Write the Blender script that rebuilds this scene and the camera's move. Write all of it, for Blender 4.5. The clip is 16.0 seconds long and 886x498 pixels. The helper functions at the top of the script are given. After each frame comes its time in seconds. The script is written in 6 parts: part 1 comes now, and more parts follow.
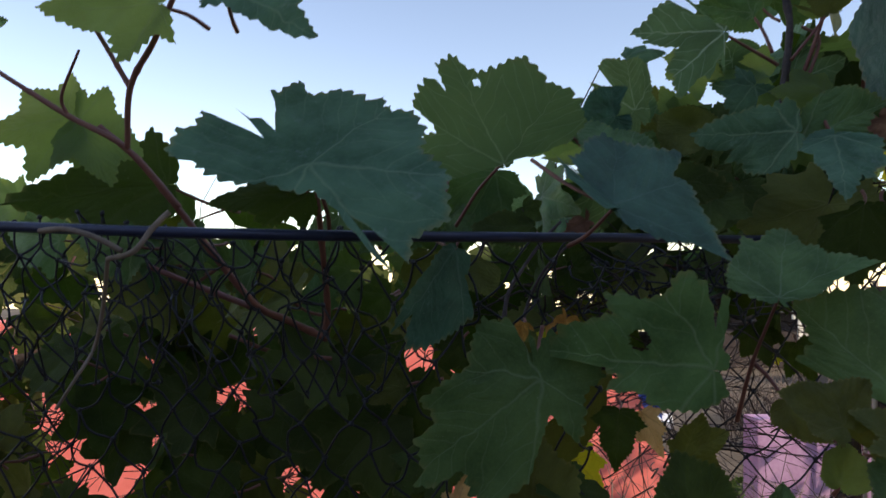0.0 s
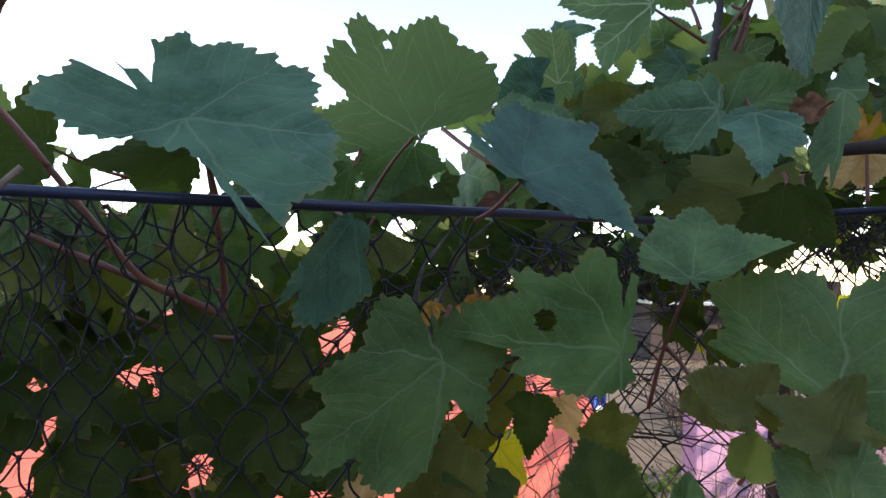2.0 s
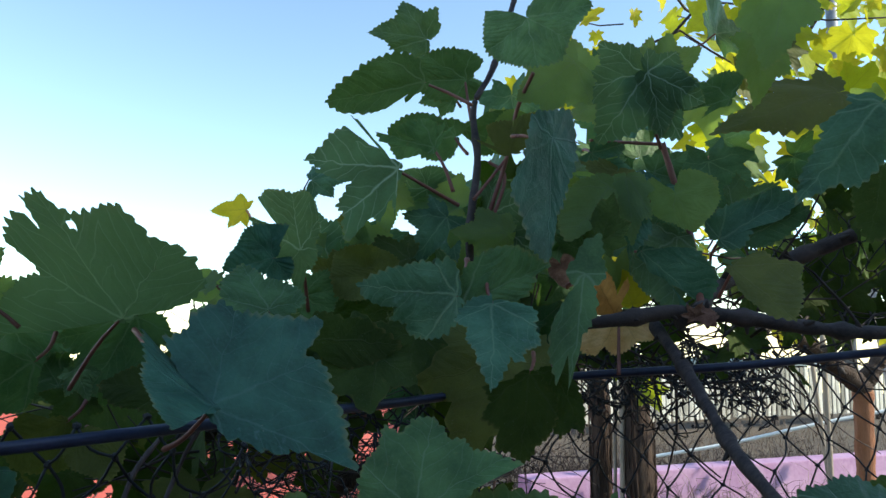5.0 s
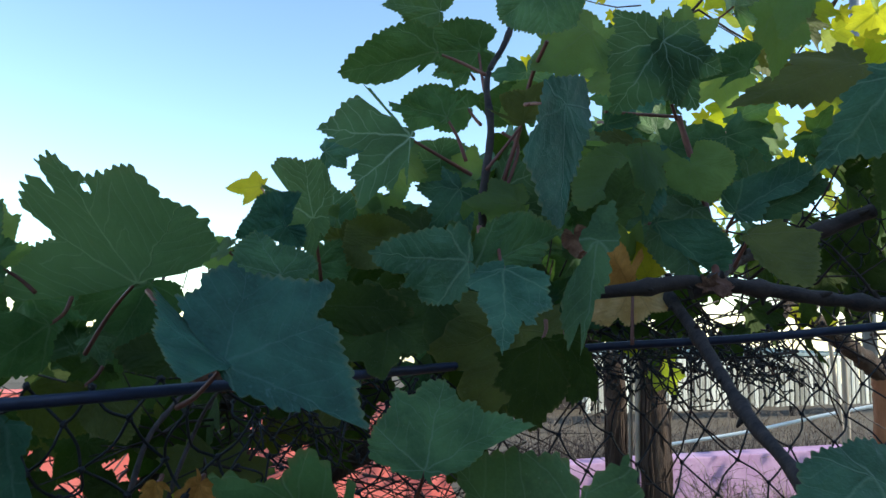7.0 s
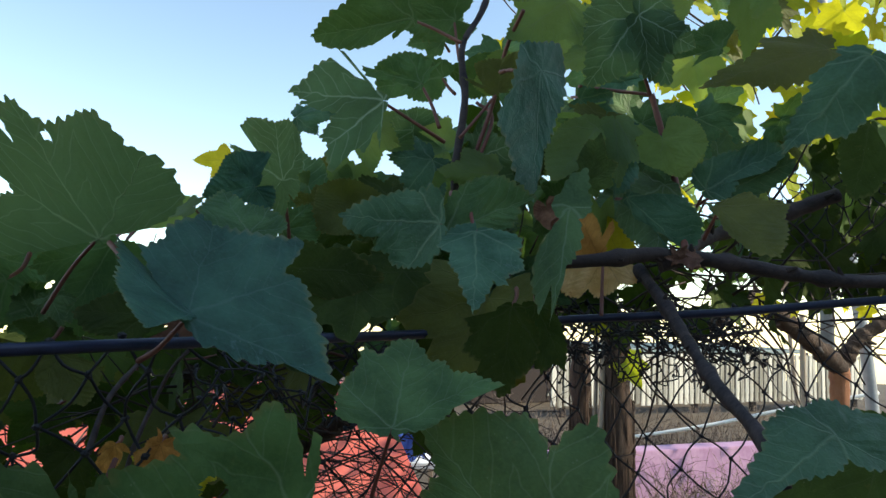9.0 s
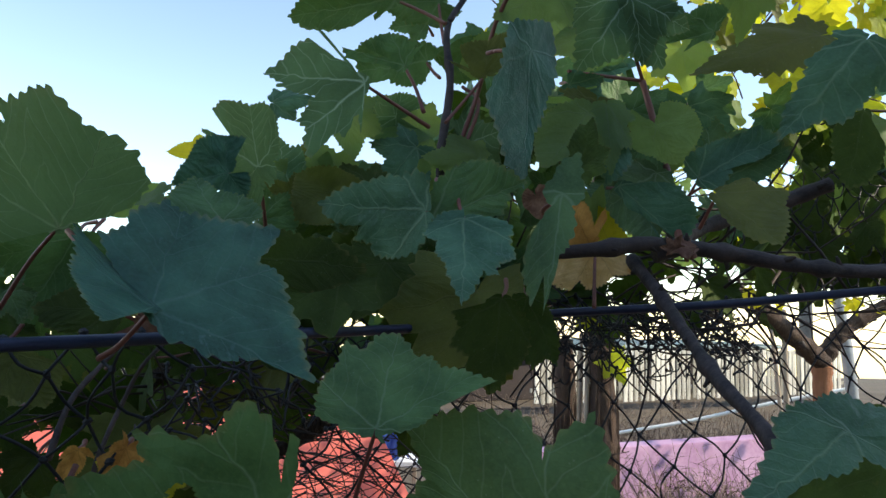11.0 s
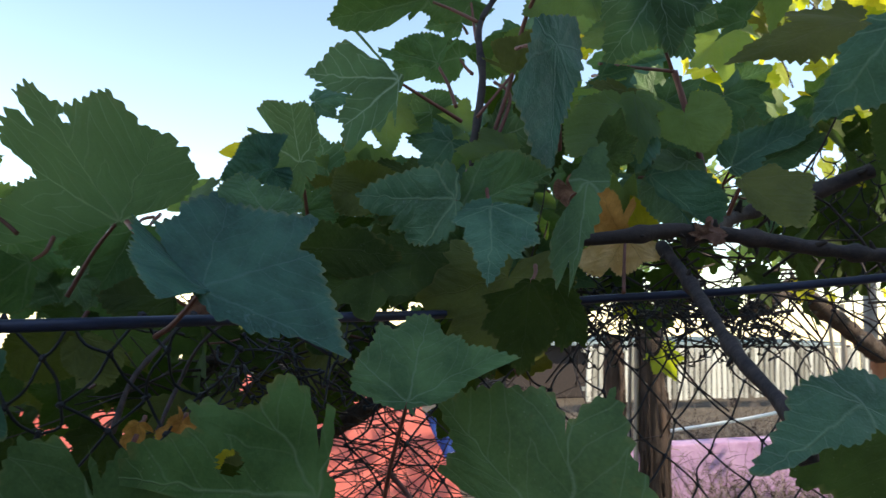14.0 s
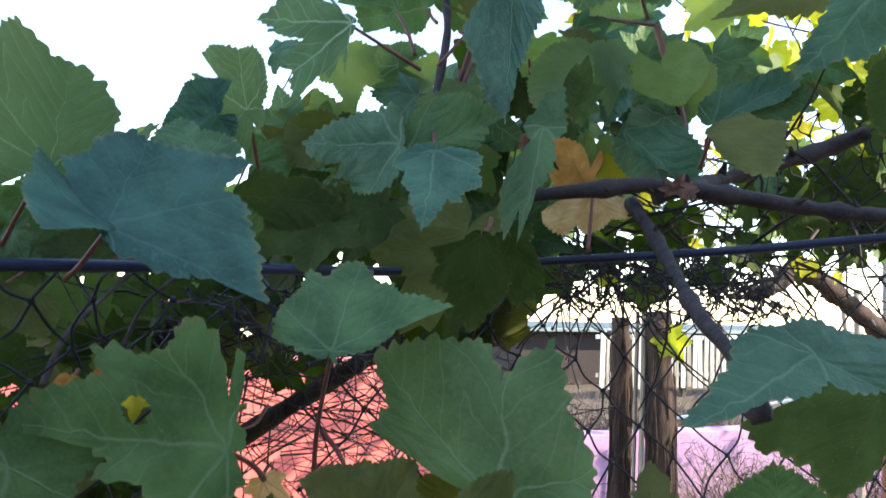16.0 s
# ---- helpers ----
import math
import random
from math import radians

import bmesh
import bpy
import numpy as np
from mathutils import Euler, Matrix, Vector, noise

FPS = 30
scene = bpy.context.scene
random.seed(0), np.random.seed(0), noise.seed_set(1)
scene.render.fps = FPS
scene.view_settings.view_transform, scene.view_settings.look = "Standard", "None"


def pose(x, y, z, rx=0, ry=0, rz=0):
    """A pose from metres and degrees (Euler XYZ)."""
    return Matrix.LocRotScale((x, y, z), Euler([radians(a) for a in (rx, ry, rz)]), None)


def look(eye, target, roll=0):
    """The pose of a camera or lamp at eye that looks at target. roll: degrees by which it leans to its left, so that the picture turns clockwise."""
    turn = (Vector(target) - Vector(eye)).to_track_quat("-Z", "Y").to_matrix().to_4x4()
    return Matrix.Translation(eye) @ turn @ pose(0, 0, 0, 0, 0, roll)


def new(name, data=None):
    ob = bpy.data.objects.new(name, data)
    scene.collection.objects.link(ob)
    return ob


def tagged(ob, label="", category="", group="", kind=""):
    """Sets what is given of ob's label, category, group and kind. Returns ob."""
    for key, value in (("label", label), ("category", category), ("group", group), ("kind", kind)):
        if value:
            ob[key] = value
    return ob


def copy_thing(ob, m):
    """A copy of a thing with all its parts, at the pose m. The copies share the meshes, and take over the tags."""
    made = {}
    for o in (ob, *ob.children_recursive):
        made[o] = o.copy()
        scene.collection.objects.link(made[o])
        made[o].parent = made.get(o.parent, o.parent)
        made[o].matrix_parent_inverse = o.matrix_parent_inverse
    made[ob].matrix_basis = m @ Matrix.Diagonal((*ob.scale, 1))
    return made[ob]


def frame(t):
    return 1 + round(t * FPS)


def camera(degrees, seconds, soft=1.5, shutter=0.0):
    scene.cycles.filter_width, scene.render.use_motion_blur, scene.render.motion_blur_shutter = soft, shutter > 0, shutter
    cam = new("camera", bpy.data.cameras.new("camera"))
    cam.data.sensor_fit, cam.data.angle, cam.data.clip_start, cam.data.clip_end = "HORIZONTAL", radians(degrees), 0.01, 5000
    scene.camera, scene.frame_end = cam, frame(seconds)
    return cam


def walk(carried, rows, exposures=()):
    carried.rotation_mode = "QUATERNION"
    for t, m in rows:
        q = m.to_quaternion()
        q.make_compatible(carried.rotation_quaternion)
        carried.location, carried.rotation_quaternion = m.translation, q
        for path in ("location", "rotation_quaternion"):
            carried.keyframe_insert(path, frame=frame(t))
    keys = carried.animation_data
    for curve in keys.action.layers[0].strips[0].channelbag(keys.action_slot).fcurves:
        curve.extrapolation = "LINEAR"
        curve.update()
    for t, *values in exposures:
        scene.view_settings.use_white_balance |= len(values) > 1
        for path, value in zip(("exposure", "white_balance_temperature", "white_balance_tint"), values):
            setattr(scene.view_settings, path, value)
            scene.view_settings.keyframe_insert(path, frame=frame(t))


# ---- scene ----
cam = camera(63.0, 16.0, shutter=0.4)
PATH = [
    (0, (0.2487, 0.0910, 1.6385), (-0.3129, 2.0093, 1.7065), 1.04),
    (0.5, (0.2340, 0.1012, 1.6235), (-0.3155, 2.0237, 1.6671), 1.62),
    (1, (0.2512, 0.1062, 1.6335), (-0.2442, 2.0433, 1.6813), 2.14),
    (1.5, (0.2686, 0.1218, 1.6332), (-0.1698, 2.0729, 1.6681), 1.46),
    (2, (0.2712, 0.1278, 1.6307), (-0.1663, 2.0789, 1.6727), 2.25),
    (2.5, (0.2687, 0.1349, 1.6340), (-0.1144, 2.0969, 1.6929), 2.67),
    (3, (0.3007, 0.1607, 1.6439), (0.1202, 2.1508, 1.7269), 3.24),
    (3.5, (0.2894, 0.1423, 1.6624), (-0.0008, 2.1203, 1.7211), 1.92),
    (4, (0.2946, 0.1578, 1.6957), (0.0738, 2.1419, 1.8167), 1.51),
    (4.5, (0.3228, 0.1784, 1.7141), (0.2724, 2.1673, 1.9186), 1.22),
    (4.7, (0.3331, 0.1815, 1.7148), (0.3187, 2.1682, 1.9447), 0.86),
    (6.8, (0.3341, 0.1900, 1.7063), (0.2708, 2.1792, 1.9043), 0.45),
    (7, (0.3361, 0.1872, 1.7012), (0.2759, 2.1765, 1.8983), 1.04),
    (7.5, (0.3316, 0.1781, 1.6914), (0.2704, 2.1652, 1.9104), 2.34),
    (8, (0.3359, 0.1894, 1.6823), (0.3156, 2.1831, 1.8402), 1.97),
    (8.5, (0.3376, 0.1965, 1.6798), (0.3573, 2.1899, 1.8413), 2.10),
    (9, (0.3352, 0.1934, 1.6835), (0.3601, 2.1851, 1.8642), 1.99),
    (9.2, (0.3367, 0.1872, 1.6842), (0.3656, 2.1787, 1.8660), 1.98),
    (11.3, (0.3336, 0.2199, 1.6801), (0.4129, 2.2107, 1.8549), 1.69),
    (11.5, (0.3334, 0.2188, 1.6820), (0.4111, 2.2103, 1.8497), 1.89),
    (12, (0.3242, 0.2157, 1.6804), (0.3776, 2.2077, 1.8512), 2.14),
    (12.5, (0.3264, 0.2073, 1.6830), (0.3645, 2.1990, 1.8612), 1.37),
    (13, (0.3348, 0.2117, 1.6816), (0.3738, 2.2050, 1.8399), 0.76),
    (13.5, (0.3281, 0.2127, 1.6754), (0.3254, 2.2055, 1.8450), 1.74),
    (14, (0.3450, 0.1974, 1.6721), (0.2809, 2.1891, 1.8421), 1.25),
    (14.5, (0.3822, 0.1853, 1.6709), (0.0411, 2.1543, 1.7540), 1.10),
    (15, (0.3989, 0.1971, 1.6532), (0.0795, 2.1699, 1.7314), 3.07),
    (15.5, (0.3842, 0.2203, 1.6410), (0.2299, 2.2126, 1.7242), 3.50),
    (16, (0.3850, 0.2234, 1.6543), (0.2763, 2.2162, 1.7845), 1.82),
]
walk(cam, [(t, look(eye, target, roll)) for t, eye, target, roll in PATH],
     exposures=((0, 0.05, 7700, 18), (0.5, 0.36, 7700, 19), (1.5, 0.90, 7800, 19), (2.5, 1.15, 7800, 18), (3.5, 1.15, 7700, 15), (4.0, 0.85, 7700, 6), (4.5, 0.46, 7000, 2), (7.0, 0.33, 6400, 0), (8.0, 0.38, 7000, 0), (9.0, 0.36, 7400, 4), (12.5, 0.55, 7300, 8), (13.5, 0.47, 7400, 8), (14.0, 0.55, 7500, 8), (14.5, 0.3, 7300, 9), (15.0, 0.5, 7300, 9), (15.5, 1.02, 7300, 12), (16.0, 1.45, 7100, 13)))


# ---- world, sun, light ----
TO_SUN = Vector((0.82, -0.12, 0.56)).normalized()
world = bpy.data.worlds.new("sky")
scene.world = world
world.use_nodes = True
wn = world.node_tree.nodes
sky = wn.new("ShaderNodeTexSky")
sky.sky_type = "NISHITA"
sky.sun_disc = False
sky.sun_elevation = math.asin(TO_SUN.z)
sky.sun_rotation = math.atan2(TO_SUN.x, TO_SUN.y)
sky.air_density, sky.dust_density, sky.ozone_density = 0.9, 0.08, 1.1
world.node_tree.links.new(sky.outputs[0], wn["Background"].inputs[0])
wn["Background"].inputs[1].default_value = 0.26
sun = new("sun", bpy.data.lights.new("sun", "SUN"))
sun.data.energy, sun.data.angle, sun.data.color = 5.0, radians(0.6), (1.0, 0.93, 0.82)
sun.matrix_world = look((0, 0, 0), -TO_SUN)


# ---- materials ----
class Nodes:
    """Short hand for a node tree."""

    def __init__(self, tree):
        self.tree = tree

    def add(self, kind, **inputs):
        node = self.tree.nodes.new(kind)
        for key, value in inputs.items():
            self.put(node, key.replace("_", " "), value)
        return node

    def put(self, node, key, value):
        sock = node.inputs[int(key[1:])] if key[0] == "i" and key[1:].isdigit() else node.inputs[key]
        if hasattr(value, "is_output"):
            self.tree.links.new(value, sock)
        else:
            sock.default_value = value

    def math(self, op, a, b=0.0, c=0.0, clamp=False):
        node = self.tree.nodes.new("ShaderNodeMath")
        node.operation, node.use_clamp = op, clamp
        for k, v in enumerate((a, b, c)):
            self.put(node, "i%d" % k, v)
        return node.outputs[0]

    def mix(self, fac, a, b, blend="MIX"):
        node = self.tree.nodes.new("ShaderNodeMix")
        node.data_type, node.blend_type = "RGBA", blend
        self.put(node, "i0", fac)
        self.put(node, "i6", a)
        self.put(node, "i7", b)
        return node.outputs[2]

    def ramp(self, fac, lo, hi):
        node = self.tree.nodes.new("ShaderNodeMapRange")
        self.put(node, "i0", fac)
        self.put(node, "i1", lo)
        self.put(node, "i2", hi)
        return node.outputs[0]

    def noise(self, vector, scale, detail=4.0, rough=0.55):
        node = self.tree.nodes.new("ShaderNodeTexNoise")
        self.put(node, "Vector", vector)
        self.put(node, "Scale", scale)
        self.put(node, "Detail", detail)
        self.put(node, "Roughness", rough)
        return node.outputs[0]


def rgb(r, g, b):
    return (r, g, b, 1.0)


def start_material(name):
    m = bpy.data.materials.new(name)
    m.use_nodes = True
    n = Nodes(m.node_tree)
    return m, n, m.node_tree.nodes["Principled BSDF"], m.node_tree.nodes["Material Output"]


def vein_group():
    """Vein pattern of a vine leaf over the flat leaf's own coordinates: 0 between veins, 1 on a vein."""
    g = bpy.data.node_groups.new("leaf_veins", "ShaderNodeTree")
    g.interface.new_socket("Flat", in_out="INPUT", socket_type="NodeSocketVector")
    g.interface.new_socket("Vein", in_out="OUTPUT", socket_type="NodeSocketFloat")
    g.interface.new_socket("Fine", in_out="OUTPUT", socket_type="NodeSocketFloat")
    g.interface.new_socket("Puff", in_out="OUTPUT", socket_type="NodeSocketFloat")
    n = Nodes(g)
    gi, go = n.add("NodeGroupInput"), n.add("NodeGroupOutput")
    sep = n.add("ShaderNodeSeparateXYZ")
    wave = n.add("ShaderNodeTexNoise", Vector=gi.outputs[0], Scale=3.2, Detail=2.0)
    bent = n.add("ShaderNodeVectorMath", i0=wave.outputs["Color"], i1=(0.5, 0.5, 0.5))
    bent.operation = "SUBTRACT"
    swayed = n.add("ShaderNodeVectorMath", i0=bent.outputs[0], i1=(0.16, 0.16, 0.0), i2=gi.outputs[0])
    swayed.operation = "MULTIPLY_ADD"
    g.links.new(swayed.outputs[0], sep.inputs[0])
    ax, y = n.math("ABSOLUTE", sep.outputs[0]), sep.outputs[1]
    near, along, main = None, None, None
    rows = []
    for deg, long in ((0, 1.0), (52, 0.8), (106, 0.62)):
        s, c = math.sin(radians(deg)), math.cos(radians(deg))
        v = n.math("ADD", n.math("MULTIPLY", ax, s), n.math("MULTIPLY", y, c))
        u = n.math("ABSOLUTE", n.math("SUBTRACT", n.math("MULTIPLY", ax, c), n.math("MULTIPLY", y, s)))
        u = n.math("ADD", u, n.math("MULTIPLY", n.math("LESS_THAN", v, 0.0), 9.0))
        width = n.math("MAXIMUM", n.math("MULTIPLY", n.math("SUBTRACT", long * 1.15, v), 0.019), 0.006)
        line = n.math("SUBTRACT", 1.0, n.math("DIVIDE", u, width), clamp=True)
        rows.append((u, v))
        main = line if main is None else n.math("MAXIMUM", main, line)
        near = u if near is None else n.math("MINIMUM", near, u)
    for u, v in rows:
        pick = n.math("MULTIPLY", n.math("LESS_THAN", n.math("SUBTRACT", u, near), 0.0001), v)
        along = pick if along is None else n.math("ADD", along, pick)
    step = n.math("FRACT", n.math("MULTIPLY", n.math("SUBTRACT", along, n.math("MULTIPLY", near, 1.05)), 6.5))
    side = n.math("SUBTRACT", 1.0, n.math("MULTIPLY", n.math("ABSOLUTE", n.math("SUBTRACT", step, 0.5)), 15.0), clamp=True)
    side = n.math("MULTIPLY", side, n.math("MULTIPLY", n.ramp(along, 0.12, 0.4), 0.55))
    vor = n.add("ShaderNodeTexVoronoi", Vector=gi.outputs[0], Scale=22.0)
    vor.feature = "DISTANCE_TO_EDGE"
    fine = n.math("SUBTRACT", 1.0, n.math("MULTIPLY", vor.outputs[0], 7.0), clamp=True)
    g.links.new(n.math("MAXIMUM", main, side), go.inputs[0])
    g.links.new(fine, go.inputs[1])
    swell = n.math("MULTIPLY", n.math("MINIMUM", near, 0.16), 5.0)
    pocket = n.math("MULTIPLY", n.math("ABSOLUTE", n.math("SUBTRACT", step, 0.5)), n.math("MULTIPLY", n.ramp(near, 0.0, 0.10), 0.9))
    g.links.new(n.math("ADD", swell, pocket), go.inputs[2])
    return g


VEINS = vein_group()


def leaf_material(name, dark, light, vein, glow, rough=0.5, vein_amount=0.35, through_part=0.3, spots=(0.25, 0.2, 0.05), spot_amount=0.2):
    m, n, p, out = start_material(name)
    uv = n.add("ShaderNodeUVMap").outputs[0]
    info = n.add("ShaderNodeObjectInfo")
    shift = n.add("ShaderNodeVectorMath", i0=uv)
    n.put(shift, "i1", info.outputs["Random"])
    veins = n.add("ShaderNodeGroup")
    veins.node_tree = VEINS
    n.put(veins, "i0", uv)
    patch = n.noise(shift.outputs[0], 2.6, 3)
    grain = n.noise(shift.outputs[0], 45.0, 3)
    col = n.mix(n.ramp(patch, 0.36, 0.64), rgb(*[c * 0.85 for c in dark]), rgb(*[c * 1.12 for c in light]))
    tone = n.add("ShaderNodeHueSaturation", Color=col)
    n.put(tone, "Hue", n.math("ADD", 0.485, n.math("MULTIPLY", info.outputs["Random"], 0.03)))
    n.put(tone, "Value", n.math("ADD", 0.8, n.math("MULTIPLY", info.outputs["Random"], 0.4)))
    col = n.mix(n.math("MULTIPLY", n.ramp(grain, 0.4, 0.75), 0.25), tone.outputs[0], rgb(*[min(1, c * 1.6) for c in light]))
    blot = n.math("MULTIPLY", n.ramp(n.noise(shift.outputs[0], 7.0, 5, 0.7), 0.62, 0.74), spot_amount)
    col = n.mix(blot, col, rgb(*spots))
    col = n.mix(n.math("MULTIPLY", veins.outputs[0], vein_amount), col, rgb(*vein))
    rim = n.add("ShaderNodeAttribute")
    rim.attribute_name = "rim"
    edge = n.math("MULTIPLY", n.ramp(rim.outputs["Fac"], 0.955, 1.0), n.ramp(n.noise(shift.outputs[0], 5.0, 3), 0.38, 0.62))
    # tan margin, which also paints in a thin bright highlight along the edge
    col = n.mix(n.math("MULTIPLY", edge, 0.55), col, rgb(0.30, 0.25, 0.09))
    dust = n.add("ShaderNodeTexVoronoi", Vector=shift.outputs[0], Scale=24.0)
    speck = n.math("MULTIPLY", n.math("LESS_THAN", dust.outputs["Distance"], n.math("MULTIPLY", n.noise(shift.outputs[0], 9.0, 2), 0.24)), n.ramp(n.noise(shift.outputs[0], 4.0, 2), 0.45, 0.65))
    col = n.mix(n.math("MULTIPLY", speck, 0.30), col, rgb(0.36, 0.40, 0.28))
    n.put(p, "Base Color", col)
    n.put(p, "Roughness", n.math("ADD", rough, n.math("MULTIPLY", grain, 0.15)))
    n.put(p, "Specular IOR Level", 0.30)
    height = n.math("ADD", n.math("MULTIPLY", veins.outputs[0], 0.3), n.math("ADD", n.math("MULTIPLY", veins.outputs[1], 0.07), n.math("ADD", n.math("MULTIPLY", patch, 2.0), n.math("MULTIPLY", veins.outputs[2], 0.8))))
    bump = n.add("ShaderNodeBump", Height=height, Strength=0.60, Distance=0.0020)
    n.put(p, "Normal", bump.outputs[0])
    tr = n.add("ShaderNodeBsdfTranslucent")
    n.put(tr, "Color", n.mix(n.math("MULTIPLY", veins.outputs[0], 0.6), n.mix(blot, rgb(*glow), rgb(*spots)), rgb(*[c * 0.5 for c in glow])))
    mixer = n.add("ShaderNodeMixShader", i0=through_part, i1=p.outputs[0], i2=tr.outputs[0])
    m.node_tree.links.new(mixer.outputs[0], out.inputs[0])
    return m


LEAF = {
    "top": leaf_material("leaf_upper_face", (0.036, 0.108, 0.060), (0.078, 0.178, 0.098), (0.28, 0.40, 0.22), (0.10, 0.20, 0.03), 0.40, 0.45, 0.22, (0.26, 0.34, 0.30), 0.35),
    "blue": leaf_material("leaf_bluish_face", (0.018, 0.076, 0.054), (0.044, 0.130, 0.086), (0.17, 0.28, 0.22), (0.08, 0.17, 0.04), 0.38, 0.3, 0.18, (0.20, 0.30, 0.28), 0.35),
    "pale": leaf_material("leaf_pale_veined_face", (0.046, 0.104, 0.040), (0.086, 0.168, 0.066), (0.46, 0.58, 0.36), (0.20, 0.32, 0.10), 0.6, 0.85, 0.36),
    "green": leaf_material("leaf_green_face", (0.054, 0.120, 0.042), (0.104, 0.192, 0.068), (0.30, 0.40, 0.22), (0.12, 0.22, 0.03), 0.45, 0.45, 0.25),
    "under": leaf_material("leaf_under_face", (0.084, 0.146, 0.054), (0.118, 0.190, 0.070), (0.30, 0.38, 0.18), (0.34, 0.48, 0.09), 0.55, 0.45, 0.45),
    # green darkened to put the vine's inner shade into the colour
    "dark": leaf_material("leaf_deep_shade_green", (0.034, 0.054, 0.013), (0.056, 0.082, 0.020), (0.13, 0.16, 0.06), (0.08, 0.15, 0.012), 0.8, 0.4, 0.3),
    "olive": leaf_material("leaf_olive", (0.070, 0.088, 0.018), (0.110, 0.122, 0.028), (0.22, 0.21, 0.07), (0.20, 0.22, 0.02), 0.55, 0.35, 0.3),
    "tan": leaf_material("leaf_dry_tan", (0.66, 0.36, 0.11), (0.84, 0.62, 0.32), (0.42, 0.17, 0.08), (0.90, 0.56, 0.20), 0.65, 0.5, 0.45, (0.40, 0.10, 0.02), 0.6),
    "rust": leaf_material("leaf_dry_orange", (0.42, 0.14, 0.035), (0.74, 0.36, 0.11), (0.28, 0.08, 0.03), (0.85, 0.40, 0.08), 0.65, 0.4, 0.4, (0.25, 0.06, 0.02), 0.5),
    "brown": leaf_material("leaf_dead_brown", (0.13, 0.055, 0.035), (0.26, 0.13, 0.085), (0.10, 0.05, 0.03), (0.20, 0.08, 0.03), 0.75, 0.3, 0.2),
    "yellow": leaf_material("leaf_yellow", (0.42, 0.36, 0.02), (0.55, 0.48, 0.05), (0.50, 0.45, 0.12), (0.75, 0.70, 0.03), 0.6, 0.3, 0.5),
    # bright yellow-green: sunlight through the leaf is put into its colour
    "lime": leaf_material("leaf_sunlit_lime", (0.20, 0.26, 0.02), (0.30, 0.34, 0.03), (0.35, 0.36, 0.10), (0.62, 0.66, 0.03), 0.6, 0.3, 0.5),
}


def plain(name, a, b, scale, rough=0.7, bump=0.3, stretch=(1, 1, 1), metal=0.0, distance=0.003, vary=0.15):
    """Two tones mixed at two sizes of grain, with relief."""
    m, n, p, out = start_material(name)
    tc = n.add("ShaderNodeTexCoord")
    mp = n.add("ShaderNodeMapping", Vector=tc.outputs["Object"], Scale=stretch)
    big, small = n.noise(mp.outputs[0], scale, 5, 0.6), n.noise(mp.outputs[0], scale * 9, 4, 0.6)
    f = n.math("ADD", n.math("MULTIPLY", big, 0.65), n.math("MULTIPLY", small, 0.35))
    rnd = n.add("ShaderNodeObjectInfo").outputs["Random"]
    f = n.math("ADD", f, n.math("MULTIPLY", n.math("SUBTRACT", rnd, 0.5), vary))
    n.put(p, "Base Color", n.mix(n.ramp(f, 0.32, 0.68), rgb(*a), rgb(*b)))
    n.put(p, "Roughness", n.math("ADD", rough - 0.1, n.math("MULTIPLY", small, 0.2)))
    n.put(p, "Metallic", metal)
    n.put(p, "Normal", n.add("ShaderNodeBump", Height=f, Strength=bump, Distance=distance).outputs[0])
    return m


STEM_RED = plain("red_stem", (0.16, 0.045, 0.035), (0.26, 0.10, 0.07), 60, 0.5, 0.3, (1, 1, 1), 0, 0.0006)
CANE = plain("vine_cane_bark", (0.012, 0.008, 0.009), (0.105, 0.072, 0.068), 130, 0.75, 0.9, (0.22, 1, 0.35), 0, 0.0012)
BARK = plain("old_vine_bark", (0.025, 0.014, 0.010), (0.11, 0.065, 0.045), 14, 0.9, 1.0, (4, 4, 0.5), 0, 0.012)
NET = plain("black_net_cord", (0.006, 0.006, 0.009), (0.018, 0.018, 0.026), 300, 0.55, 0.4, (1, 1, 1), 0, 0.0005)
HOSE = plain("dark_blue_tube", (0.010, 0.015, 0.044), (0.026, 0.036, 0.088), 90, 0.38, 0.2, (1, 1, 1), 0, 0.0005)
RED = plain("red_painted_wall", (0.72, 0.125, 0.10), (0.84, 0.23, 0.185), 1.6, 0.75, 0.3)
PURPLE = plain("lilac_painted_wall", (0.29, 0.14, 0.26), (0.50, 0.31, 0.45), 3.4, 0.85, 0.6)
WOOD_PALE = plain("weathered_pale_wood", (0.22, 0.20, 0.16), (0.66, 0.62, 0.53), 5, 0.85, 0.5, (6, 6, 0.6), 0, 0.003, 0.45)
WOOD_DARK = plain("dark_weathered_wood", (0.02, 0.014, 0.012), (0.06, 0.04, 0.035), 30, 0.85, 0.6)
STAKE = plain("peeled_stake_wood", (0.20, 0.15, 0.11), (0.42, 0.34, 0.27), 12, 0.8, 0.5, (4, 4, 0.5))
SHEET = plain("grey_green_roof_sheet", (0.16, 0.20, 0.20), (0.26, 0.30, 0.30), 2, 0.45, 0.2, (1, 1, 1), 0.3)
BLUE = plain("blue_plastic_sheet", (0.03, 0.08, 0.33), (0.06, 0.14, 0.48), 6, 0.4, 0.5, (1, 1, 1), 0, 0.02)
WHITE = plain("white_paint", (0.62, 0.62, 0.60), (0.78, 0.78, 0.76), 4, 0.6, 0.2)
GREY = plain("grey_metal_pole", (0.20, 0.21, 0.23), (0.34, 0.35, 0.37), 8, 0.5, 0.2, (1, 1, 1), 0.5)
